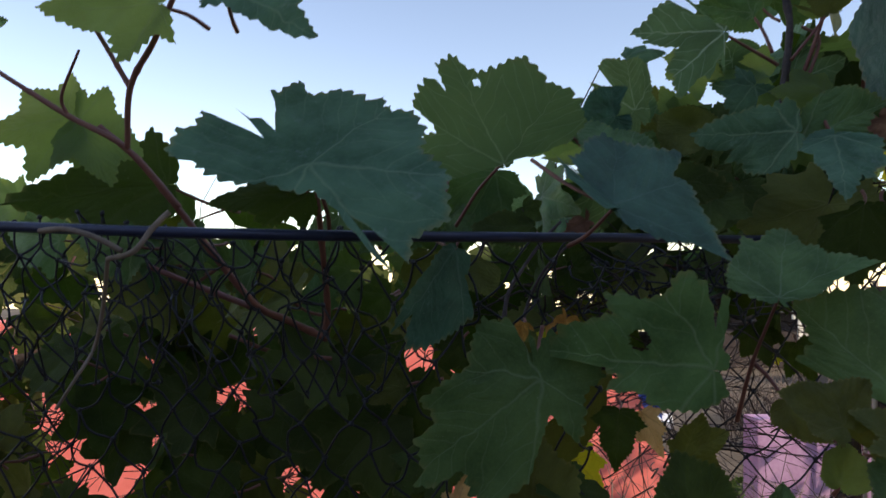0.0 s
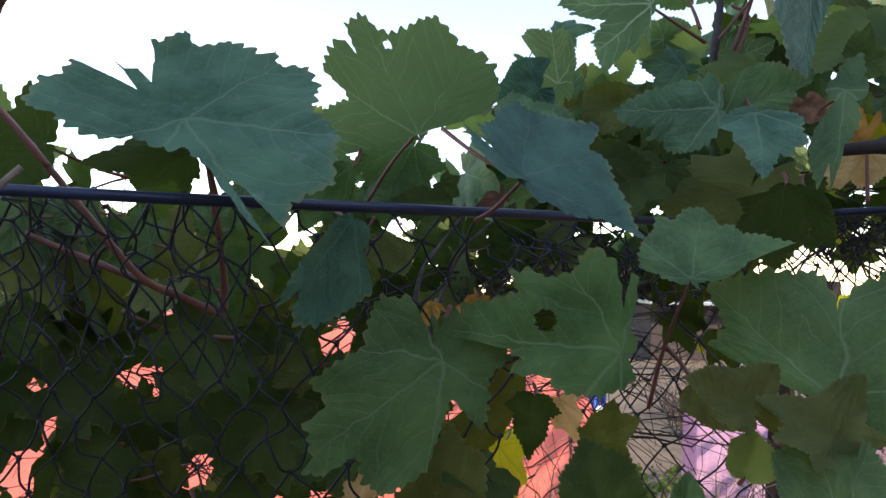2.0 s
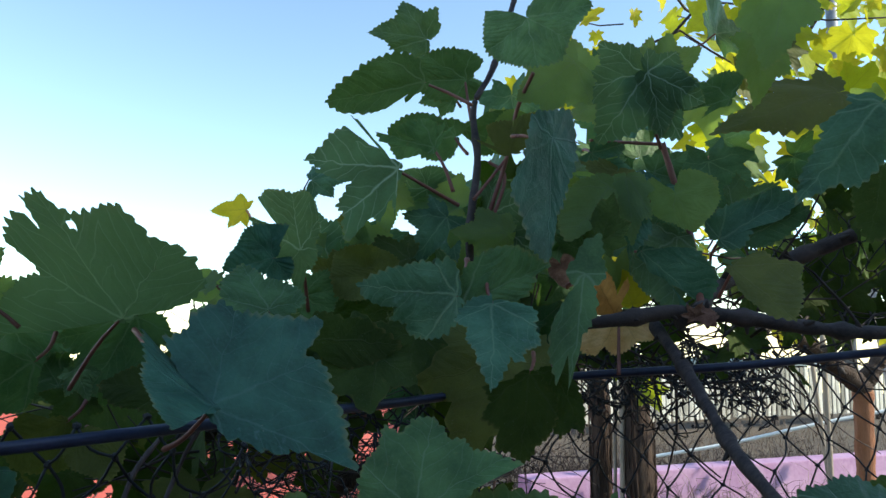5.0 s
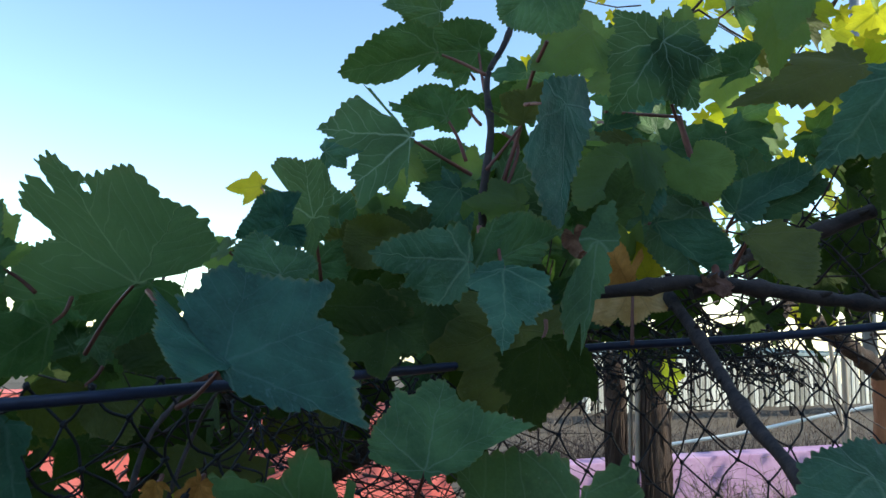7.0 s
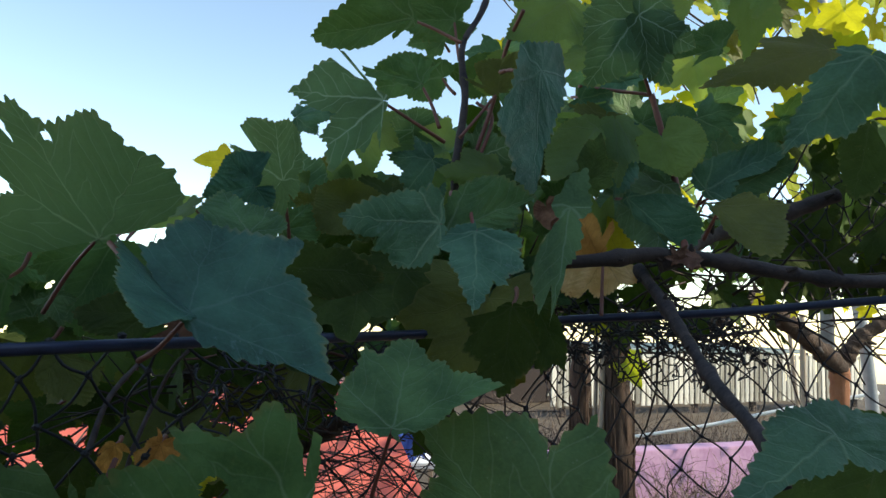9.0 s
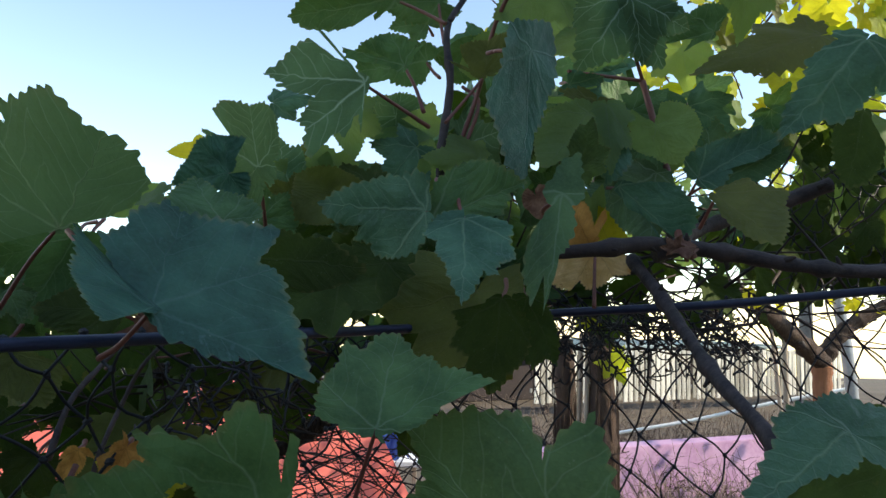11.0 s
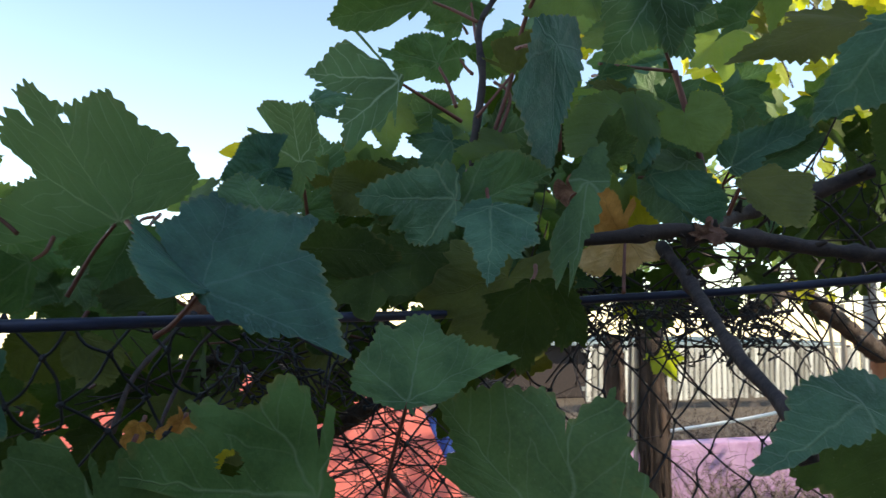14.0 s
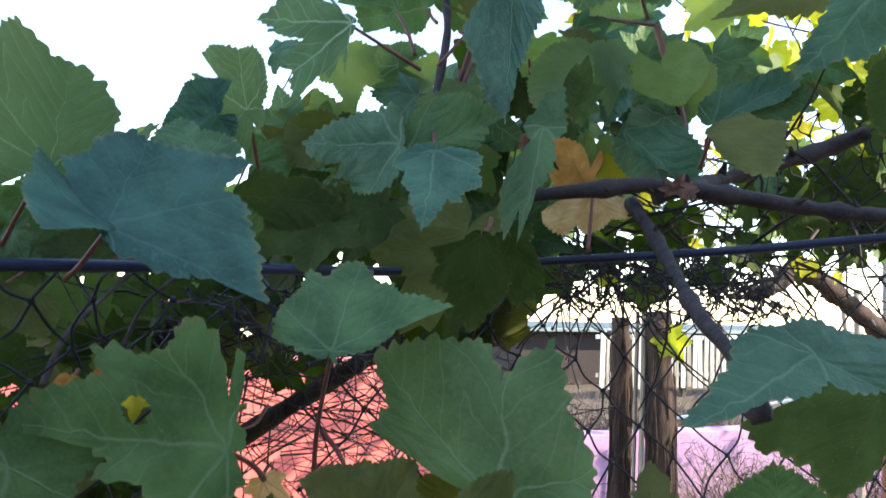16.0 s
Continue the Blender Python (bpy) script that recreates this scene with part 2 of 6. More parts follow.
SOIL = plain("dry_soil", (0.05, 0.036, 0.024), (0.12, 0.09, 0.06), 1.5, 0.95, 1.0, (1, 1, 1), 0, 0.03)
PLASTER = plain("grey_plaster", (0.22, 0.21, 0.20), (0.32, 0.30, 0.28), 1.2, 0.9, 0.4)
TWIG = plain("dry_twig", (0.09, 0.06, 0.045), (0.28, 0.21, 0.16), 20, 0.85, 0.4)
RUST = plain("terracotta_bark", (0.20, 0.075, 0.035), (0.36, 0.15, 0.075), 14, 0.85, 0.8, (4, 4, 0.6), 0, 0.01)


# ---- building helpers ----
def part(name, bm, material, parent, label=""):
    """One mesh object under a thing or a part (or at top level)."""
    me = bpy.data.meshes.new(name)
    bm.to_mesh(me)
    bm.free()
    me.materials.append(material)
    ob = new(name, me)
    ob.parent = parent
    if label:
        tagged(ob, label)
    return ob


def empty(name, at=(0, 0, 0)):
    ob = new(name)
    ob.location = at
    ob.empty_display_size = 0.02
    return ob


def smooth_line(pts, n):
    """Catmull-Rom through a few points, n steps a span."""
    q = [Vector(p) for p in pts]
    q = [q[0] * 2 - q[1]] + q + [q[-1] * 2 - q[-2]]
    res = []
    for i in range(1, len(q) - 2):
        for k in range(n):
            s = k / n
            a, b, c, d = q[i - 1], q[i], q[i + 1], q[i + 2]
            res.append(0.5 * (2 * b + (c - a) * s + (2 * a - 5 * b + 4 * c - d) * s * s + (3 * b - a - 3 * c + d) * s ** 3))
    res.append(q[-2])
    return res


def tube(bm, line, r0, r1, sides=7, knobs=0.0, nodes=0.0):
    """A tapering tube along a line of points."""
    prev = None
    up = Vector((0.3, 0.2, 0.93))
    rings = []
    run = 0.0
    for i, p in enumerate(line):
        d = (line[min(i + 1, len(line) - 1)] - line[max(i - 1, 0)]).normalized()
        a = d.cross(up)
        if a.length < 0.05:
            a = d.cross(Vector((1, 0, 0)))
        a.normalize()
        b = d.cross(a)
        s = i / max(1, len(line) - 1)
        r = r0 + (r1 - r0) * s
        if knobs:
            r *= 1 + knobs * (noise.noise(p * 70) + 0.9 * max(0, noise.noise(p * 23)))
        if nodes:
            far = (run / nodes + 0.3) % 1.0
            r *= 1 + 0.28 * math.exp(-((min(far, 1 - far) * nodes / (1.3 * r0)) ** 2))
            run += (line[min(i + 1, len(line) - 1)] - p).length
        rings.append([bm.verts.new(p + (a * math.cos(k * 2 * math.pi / sides) + b * math.sin(k * 2 * math.pi / sides)) * r) for k in range(sides)])
    for u, v in zip(rings, rings[1:]):
        for k in range(sides):
            f = bm.faces.new((u[k], u[(k + 1) % sides], v[(k + 1) % sides], v[k]))
            f.smooth = True
    for ring in (rings[0][::-1], rings[-1]):
        bm.faces.new(ring)


def box(bm, lo, hi, bevel=0.0):
    m = Matrix.Translation((Vector(lo) + Vector(hi)) / 2) @ Matrix.Diagonal((*(Vector(hi) - Vector(lo)), 1))
    made = bmesh.ops.create_cube(bm, size=1, matrix=m)
    if bevel:
        edges = {e for v in made["verts"] for e in v.link_edges}
        bmesh.ops.bevel(bm, geom=list(edges), offset=bevel, segments=2, affect="EDGES", profile=0.6)


def cane(name, pts, r0, r1, material, label, category, knobs=0.12, sides=9, n=14):
    line = smooth_line(pts, n)
    bm = bmesh.new()
    tube(bm, line, r0, r1, sides, knobs, 0.075 if name in ("vine_cane", "vine_shoot") else 0.0)
    if name != "vine_cane":
        return tagged(part(name, bm, material, None), label, category)
    thing = tagged(empty(name), label, category)
    part("stem", bm, material, thing)
    rng = random.Random(int(line[0].x * 1e4) + int(line[-1].z * 1e4))
    for k in range(max(2, len(line) // 12)):
        i = min(len(line) - 2, 4 + 12 * k)
        out = Vector((rng.gauss(0, 1), -abs(rng.gauss(0, 0.6)), rng.gauss(0.3, 1))).normalized()
        bm = bmesh.new()
        tube(bm, [line[i] + out * r0 * s for s in (0.5, 1.1, 1.6, 2.2)], r0 * 0.55, r0 * 0.16, 6, 0.2)
        part("bud", bm, WOOD_DARK, thing, "dry dark bud stub")
    return thing


# ---- vine leaves ----
def outline(deg, lobes, sinus):
    """The radius of a lobed leaf at an angle from its tip; lobes: (angle, length) from the left round to the right."""
    for (a0, r0), (a1, r1) in zip(lobes, lobes[1:]):
        if a0 <= deg <= a1:
            s = (deg - a0) / max(1e-3, a1 - a0)
            gap = min(1.0, (a1 - a0) / 50)
            dip = 1 - sinus * gap * (1 - abs(2 * s - 1) ** 1.25)
            return (r0 + (r1 - r0) * s) * dip
    return 0.05


def blade_mesh(length, right, left, folds, seed, droop, teeth=34, rings=6, sinus=0.3, holes=(), fine=False):
    """A toothed, lobed blade: the stalk at the origin, the tip along y, the upper face to +z; right and left: the lobes on each side."""
    rng = random.Random(seed)
    bm = bmesh.new()
    uvl = bm.loops.layers.uv.new("flat")
    rim_l = bm.verts.layers.float.new("rim")
    wob = [rng.uniform(-1, 1) for _ in range(8)]
    closed = fine and right[-1][0] >= 158 and left[-1][0] >= 158
    end = (right[-1][1] + left[-1][1]) / 2 / length if closed else 0.05
    lobes = [(-179, end)] + [(-a, r / length) for a, r in reversed(left)] + [(0, 1.0)] + [(a, r / length) for a, r in right] + [(179, end)]
    if right[-1][0] < 160:
        lobes.insert(-1, (min(172, right[-1][0] + 28), right[-1][1] / length * (0.62 if right[-1][0] < 120 else 0.4)))
    if left[-1][0] < 160:
        lobes.insert(1, (-min(172, left[-1][0] + 28), left[-1][1] / length * (0.62 if left[-1][0] < 120 else 0.4)))
    tips = [a for a, r in lobes[1:-1]]
    pts = [(a, 1.0) for a in tips]
    ang = -176.0
    while ang < 176:
        w = 356 / teeth * rng.uniform(0.6, 1.4)
        big = rng.uniform(0.4, 1.3)
        pts += [(ang, -0.5 * big), (ang + w * 0.36, 0.55 * big), (ang + w * 0.56, 1.0 * big)]
        ang += w
    pts = sorted(q for q in pts if abs(q[0]) < 178 and (q[1] == 1.0 and q[0] in tips or min(abs(q[0] - a) for a in tips) > 1.6))
    def ribs(side):
        """The angles of the two side lobes that carry the main veins."""
        rows = [(0, 0.5 * length)] + list(side) + [(180, 0)]
        peaks = [q[0] for p, q, n in zip(rows, rows[1:], rows[2:]) if q[1] >= p[1] and q[1] >= n[1]] + [q[0] for q in side]
        first = min(peaks, key=lambda a: abs(a - 52))
        second = min(peaks, key=lambda a: abs(a - 106))
        first = first if 25 < first < 82 else 52
        second = second if 85 < second < 140 else max(100, first + 30)
        return [0, first, second, max(150, second + 20), 181]

    from_r, from_l = ribs(right), ribs(left)

    def vein_angle(t):
        """Turns an angle so that the lobes' tips fall on the veins of the leaf's pattern."""
        src = from_r if t >= 0 else from_l
        return math.copysign(float(np.interp(abs(t), src, [0, 52, 106, 150, 180])), t)

    rim = []
    if fine:
        base = []
        for step in range(-177, 178):
            r = outline(step, lobes, sinus) * (1 + 0.012 * math.sin(radians(step) * 5 + wob[0] * 3))
            base.append(Vector((math.sin(radians(step)) * r, math.cos(radians(step)) * r)))
        last, size, bite, along = None, 0.05, 0.5, 0.0
        for p, q, n in zip(base, base[1:], base[2:]):
            side = n - p
            if side.length < 1e-6:
                continue
            out = Vector((-side.y, side.x)).normalized() * min(1.0, 3 * q.length)
            along += (q - p).length
            if along > size:
                along, size, bite = 0.0, rng.uniform(0.045, 0.10), rng.uniform(0.35, 1.0)
            s = along / size
            lift = (math.sin(min(1.0, s / 0.7) * math.pi / 2) if s < 0.7 else 1 - (s - 0.7) / 0.3) - 0.45
            if last is None or (q - last).length > 0.009:
                last = q
                d = q + out * lift * bite * 0.62 * size
                if rim and math.atan2(d.x, d.y) < math.atan2(*rim[-1]) + 0.0015:
                    turn = math.atan2(*rim[-1]) + 0.0015
                    d = Vector((math.sin(turn), math.cos(turn))) * d.length
                rim.append((d.x, d.y))
    else:
        for a, k in pts:
            r = outline(a, lobes, sinus)
            if a not in tips:
                r *= 1 + 0.02 * math.sin(radians(a) * 5 + wob[0] * 3)
                r = r * (1 + 0.070 * k * min(1, (180 - abs(a)) / 50)) + 0.004 * k
            rim.append((math.sin(radians(a)) * r, math.cos(radians(a)) * r))
    bend = radians(droop)

    def place(x, y):
        r = math.hypot(x, y)
        t = math.atan2(x, y)
        z = 0.08 * r * r * math.sin(2.5 * t + wob[2] * 3) + 0.05 * r * r * math.sin(5 * t + wob[3] * 3) + 0.032 * math.sin(5 * x + wob[4] * 4) * math.sin(5 * y + wob[5] * 4) + 0.010 * math.sin(13 * x + wob[6] * 4) * math.sin(12 * y + wob[7] * 4) + 0.035 * r ** 3 * math.sin(8 * t + wob[6] * 3)
        z *= 0.42 if sinus < 0.05 else 1.0
        fold = folds[0] if x > 0 else folds[1]
        fold = radians(fold) * min(1.0, abs(x) / 0.25 + 0.1)
        lx, lz = x * math.cos(fold), abs(x) * math.sin(fold) + z
        ly = y
        if abs(bend) > 0.01:
            q = bend * y
            ly, lz = math.sin(q) / bend, lz - (1 - math.cos(q)) / bend + 0.25 * bend * y
        return Vector((lx, ly, lz))

    hub = bm.verts.new(place(0, 0))
    flat = {hub: (0.0, 0.0)}
    prev = None
    for k in range(1, rings + 1):
        s = (k / rings) ** 0.85
        ring = []
        for x, y in rim:
            soft = 1.0 if k == rings else 0.96
            v = bm.verts.new(place(x * s * soft, y * s * soft))
            q, h = radians(vein_angle(math.degrees(math.atan2(x, y)))), math.hypot(x, y) * s * soft
            flat[v] = (math.sin(q) * h, math.cos(q) * h)
            v[rim_l] = k / rings
            ring.append(v)
        for i in range(len(ring) if closed else len(ring) - 1):
            j = (i + 1) % len(ring)
            if prev is None:
                f = bm.faces.new((hub, ring[j], ring[i]))
            else:
                f = bm.faces.new((prev[i], prev[j], ring[j], ring[i]))
            f.smooth = True
        prev = ring
    for f in bm.faces:
        for lp in f.loops:
            lp[uvl].uv = flat[lp.vert]
    gone = []
    for hx, hy, hr in holes:
        gone += [f for f in bm.faces if math.hypot(*(sum(flat[v][k] for v in f.verts) / len(f.verts) - (hx, hy)[k] for k in (0, 1))) < hr]
    if gone:
        bmesh.ops.delete(bm, geom=list(set(gone)), context="FACES")
    bmesh.ops.scale(bm, vec=(length,) * 3, verts=bm.verts)
    return bm


LEAF_LABELS = {
    "top": "blue-green grape leaf with toothed edge, in shade",
    "blue": "dusky blue-green grape leaf with a toothed edge",
    "pale": "grey-green grape leaf with pale branching veins",
    "green": "green toothed grape leaf with fine pale veins",
    "under": "pale-veined green grape leaf seen from underneath",
    "dark": "dark green shaded grape leaf on the vine",
    "olive": "olive brownish-green ageing grape leaf",
    "tan": "dry tan-orange autumn grape leaf on the vine",
    "rust": "dry orange-brown autumn grape leaf above the cane",
    "brown": "crumpled dead reddish-brown leaf caught on the cane",
    "yellow": "bright yellow autumn grape leaf lit by sun",
    "lime": "sunlit yellow-green grape leaf glowing from behind",
}


def vine_leaf(at, turn, length, right, left, folds, kind, seed, stalk=None, sinus=None, holes=(), detail=1.0):
    """A grape leaf: at its stalk's end, turned; its length, its side lobes as (angle from the tip, length), and how far each half folds up."""
    rng = random.Random(seed * 7 + 3)
    leaf = empty("vine_leaf", at)
    leaf.rotation_euler = [radians(a) for a in turn]
    tagged(leaf, LEAF_LABELS[kind], "leaf", "leaves on the vine")
    bm = blade_mesh(length, right, left, folds, seed, rng.uniform(0, 5) if sinus is not None and sinus < 0.05 else rng.uniform(4, 20), int((54 if holes else 36) * detail), 26 if holes else max(3, int((10 if sinus is not None and sinus < 0.05 else 6) * detail)), rng.uniform(0.28, 0.46) if sinus is None else sinus, holes, detail >= 1)
    part("blade", bm, LEAF[kind], leaf)
    bm = bmesh.new()
    inv = Euler([radians(a) for a in turn]).to_matrix().inverted()
    end = inv @ Vector(stalk) if stalk else Vector((rng.uniform(-0.15, 0.15) * length, -0.15 * length, -0.55 * length))
    mid = end * 0.5 + Vector((rng.uniform(-0.06, 0.06), rng.uniform(-0.03, 0.03), -0.05)) * length
    tube(bm, smooth_line([(0, 0, -0.0022), mid, end], 6), 0.0010, 0.0015, 6)
    part("stalk", bm, STEM_RED, leaf, "reddish leaf stalk")
    return leaf


# ---- ground ----
bm = bmesh.new()
for i in range(41):
    for j in range(41):
        x, y = (i - 20) * 1.0, (j - 4) * 1.0
        far = 60.0 if i in (0, 40) else 1.0
        bm.verts.new((x * far, -300 if j == 0 else (1500 if j == 40 else y), (-110 if j == 40 else -0.075 * max(0, y - 18)) + (0.05 * noise.noise(Vector((x, y, 0)) * 0.6) if 0 < i < 40 and 0 < j < 40 else 0)))
bm.verts.ensure_lookup_table()
for i in range(40):
    for j in range(40):
        bm.faces.new([bm.verts[k] for k in (i * 41 + j, (i + 1) * 41 + j, (i + 1) * 41 + j + 1, i * 41 + j + 1)])
tagged(part("ground", bm, SOIL, None), "dry bare garden soil", "ground", kind="structure")

# unseen walls added beside and behind the camera to shade the vine
bm = bmesh.new()
box(bm, (1.75, -6.0, 0.0), (1.95, 0.73, 3.05), 0.01)
tagged(part("wall_east", bm, PLASTER, None), "unseen grey plastered wall added to shade the vine", "wall", kind="structure")
bm = bmesh.new()
box(bm, (-4.0, -3.7, 0.0), (1.75, -3.5, 3.0), 0.01)
tagged(part("wall_south", bm, PLASTER, None), "unseen grey plastered wall added to shade the vine", "wall", kind="structure")

# ---- yard behind the vine ----
def wall(name, lo, hi, material, label):
    bm = bmesh.new()
    box(bm, lo, hi, 0.012)
    return tagged(part(name, bm, material, None), label, "wall", kind="structure")


bm = bmesh.new()
edge = (-0.020, 5.000, 0.899)[0]
for y in (5.0, 5.2):
    for x, z in ((-5, 0), (edge + 0.62, 0), (edge, 1.22), (-5, 1.30)):
        bm.verts.new((x, y, z))
bm.verts.ensure_lookup_table()
for q in ((0, 1, 2, 3), (7, 6, 5, 4), (0, 4, 5, 1), (1, 5, 6, 2), (2, 6, 7, 3), (3, 7, 4, 0)):
    bm.faces.new([bm.verts[k] for k in q])
bmesh.ops.rotate(bm, verts=bm.verts, cent=(edge, 5.0, 0), matrix=Matrix.Rotation(radians(20), 3, "Z"))
tagged(part("wall_red", bm, RED, None), "bright red painted wall in sunlight", "wall", kind="structure")
lilac = wall("wall_lilac", (0, 0, 0), (4.2, 0.2, 0.66), PURPLE, "lilac painted low wall with leaf shadows")
lilac.location, lilac.rotation_euler = (0.95, 5.6, 0), (0, 0, radians(22))


def slat_fence():
    fence = empty("fence", (0.25, 11.6, 0.16))
    tagged(fence, "pale weathered wooden slat fence in sunlight", "fence")
    fence.rotation_euler = (0, 0, radians(24))
    bm = bmesh.new()
    box(bm, (-0.044, -0.012, 0), (0.044, 0.012, 0.92), 0.006)
    first = part("slat", bm, WOOD_PALE, fence)
    rng = random.Random(5)
    for i in range(62):
        ob = first if i == 0 else new("slat", first.data)
        ob.parent = fence
        ob.location = (2.4 + i * 0.128 + rng.uniform(-0.008, 0.008), rng.uniform(-0.006, 0.006), 0.03 + rng.uniform(-0.015, 0.015))
        ob.rotation_euler = (0, radians(rng.uniform(-1.2, 1.2)), 0)
    for z in (0.22, 0.86):
        bm = bmesh.new()
        box(bm, (2.3, 0.015, z), (10.4, 0.06, z + 0.07), 0.006)
        part("rail", bm, WOOD_PALE, fence)
    for i in range(6):
        bm = bmesh.new()
        box(bm, (2.6 + i * 1.5, 0.062, -0.2), (2.7 + i * 1.5, 0.16, 1.0), 0.008)
        part("post", bm, WOOD_DARK, fence)


slat_fence()


def shed():
    ob = empty("shed", (-0.6, 13.2, 0))
    tagged(ob, "low shed with a grey-green sheet roof", "shed")
    ob.rotation_euler = (0, 0, radians(24))
    bm = bmesh.new()
    box(bm, (2.0, 0.2, 0), (10.5, 2.6, 1.05), 0.02)
    part("wall", bm, WOOD_DARK, ob)
    bm = bmesh.new()
    box(bm, (1.8, -0.1, 1.05), (10.7, 2.8, 1.12), 0.01)
    for i in range(60):
        x = 1.85 + i * 0.149
        box(bm, (x, -0.1, 1.12), (x + 0.03, 2.8, 1.145))
    part("roof", bm, SHEET, ob)


shed()


def footed(p):
    """The same place on the ground."""
    return (p[0], p[1], -0.03)


def vine_trunk(base, top, r, label, seed, material=BARK):
    rng = random.Random(seed)
    thing = empty("old_vine", base)
    tagged(thing, label, "vine")
    b, t = Vector((0, 0, 0)), Vector(top) - Vector(base)
    pts = [b + (t - b) * s + Vector((rng.uniform(-1, 1), rng.uniform(-1, 1), 0)) * 0.025 * (0 < s < 1) for s in (0, 0.25, 0.5, 0.75, 1)]
    line = smooth_line(pts, 7)
    bm = bmesh.new()
    tube(bm, line, r * 1.25, r, 12, 0.25)
    part("trunk", bm, material, thing)
    bm = bmesh.new()
    for k in range(70):
        s0 = rng.uniform(0, 0.7)
        seg = [line[min(len(line) - 1, int((s0 + j * 0.06) * len(line)))] for j in range(5)]
        a = rng.uniform(0, 6.28)
        off = Vector((math.cos(a), math.sin(a), 0)) * r * rng.uniform(0.95, 1.25)
        tube(bm, [p + off + Vector((0, 0, j * 0.002)) * 1.0 + Vector((rng.uniform(-1, 1), rng.uniform(-1, 1), 0)) * 0.004 for j, p in enumerate(seg)], 0.005, 0.002, 4)
    tagged(part("bark", bm, material, thing, "peeling bark strips"), kind="stuff")
    return thing


vine_trunk(footed((0.927, 3.000, 0.268)), (0.913, 3.000, 1.594), 0.036, "rough brown vine trunk with peeling bark", 1)
vine_trunk(footed((1.033, 2.900, 0.322)), (1.029, 2.900, 1.623), 0.050, "dark rough vine trunk with peeling bark", 2)
for a, b, r in (((0.925, 2.850, 0.344), (0.967, 2.950, 1.619), 0.007), ((0.943, 2.800, 0.370), (0.980, 2.900, 1.642), 0.009), ((2.011, 3.400, 0.441), (1.982, 3.400, 1.741), 0.012), ((2.151, 3.500, 0.405), (1.961, 3.500, 1.792), 0.009)):
    a = footed(a)
    cane("stake", [a, ((Vector(a) + Vector(b)) / 2)[:], b], r * 1.05, r, STAKE, "thin peeled wooden stake beside the vine", "stake", 0.1)
cane("old_vine", [footed((1.680, 2.600, 0.666)), (1.694, 2.600, 1.360), (1.697, 2.600, 1.563)], 0.035, 0.028, RUST, "orange-brown vine trunk in sunlight", "vine", 0.25, 10)
cane("vine_cane", [(1.696, 2.600, 1.554), (1.568, 2.500, 1.619), (1.412, 2.400, 1.704), (1.280, 2.300, 1.758), (1.172, 2.200, 1.713), (1.101, 2.200, 1.679)], 0.026, 0.016, BARK, "brown arm of an old vine", "branch", 0.25, 9)
cane("vine_cane", [(1.696, 2.600, 1.554), (1.754, 2.600, 1.640), (1.831, 2.600, 1.699), (1.985, 2.600, 1.780)], 0.024, 0.018, BARK, "brown arm of an old vine", "branch", 0.25, 9)
cane("pole", [footed((2.728, 4.000, 0.221)), (2.656, 4.000, 1.295), (2.588, 4.000, 1.823), (2.528, 4.000, 2.243)], 0.032, 0.030, GREY, "pale grey round pole", "pole", 0.0, 12)
cane("handrail_pipe", [(1.734, 5.700, 0.795), (2.376, 5.600, 0.932), (2.957, 5.500, 1.089), (3.559, 5.400, 1.234)], 0.013, 0.013, WHITE, "white painted pipe above the lilac wall", "pipe", 0.0, 10)


def utility_pole():
    foot = Vector((10.110, 18.000, 8.542))
    thing = empty("utility_pole", (foot.x, foot.y, 0))
    tagged(thing, "grey utility pole with wires against the sky", "pole")
    bm = bmesh.new()
    tube(bm, [Vector((0, 0, 0)), Vector((0, 0, 4)), Vector((-0.05, 0, foot.z + 4))], 0.17, 0.13, 12)
    part("mast", bm, GREY, thing)
    bm = bmesh.new()
    box(bm, (-0.9, -0.05, foot.z + 2.6), (0.9, 0.05, foot.z + 2.7), 0.01)
    part("crossarm", bm, WOOD_DARK, thing)
    for x in (-0.8, -0.25):
        bm = bmesh.new()
        a, b = Vector((x, 0, foot.z + 2.72)), Vector((x - 14, -3, foot.z + 1.2))
        tube(bm, [a + (b - a) * s - Vector((0, 0, 1.2 * s * (1 - s))) for s in [i / 12 for i in range(13)]], 0.012, 0.012, 5)
        part("cable", bm, WOOD_DARK, thing)


utility_pole()


def tarp():
    at = Vector((0.173, 6.600, 0.430))
    thing = empty("blue_tarp", (at.x, 6.6, 0))
    tagged(thing, "blue plastic sheet over a low stand", "tarp")
    bm = bmesh.new()
    g = [[bm.verts.new((-0.15 + 0.3 * i / 10, 0.04 * math.sin(i * 1.7) + 0.02 * math.sin(j * 2.1 + i), 0.42 + 0.36 * j / 8 + 0.03 * math.sin(i * 0.9))) for j in range(9)] for i in range(11)]
    for i in range(10):
        for j in range(8):
            f = bm.faces.new((g[i][j], g[i + 1][j], g[i + 1][j + 1], g[i][j + 1]))
            f.smooth = True
    part("sheet", bm, BLUE, thing)
    bm = bmesh.new()
    box(bm, (-0.24, -0.06, 0.36), (0.24, 0.4, 0.41), 0.008)
    part("board", bm, WHITE, thing)
    for x in (-0.22, 0.18):
        bm = bmesh.new()
        box(bm, (x, 0.08, 0), (x + 0.04, 0.12, 0.36), 0.004)
        part("leg", bm, STAKE, thing)


tarp()


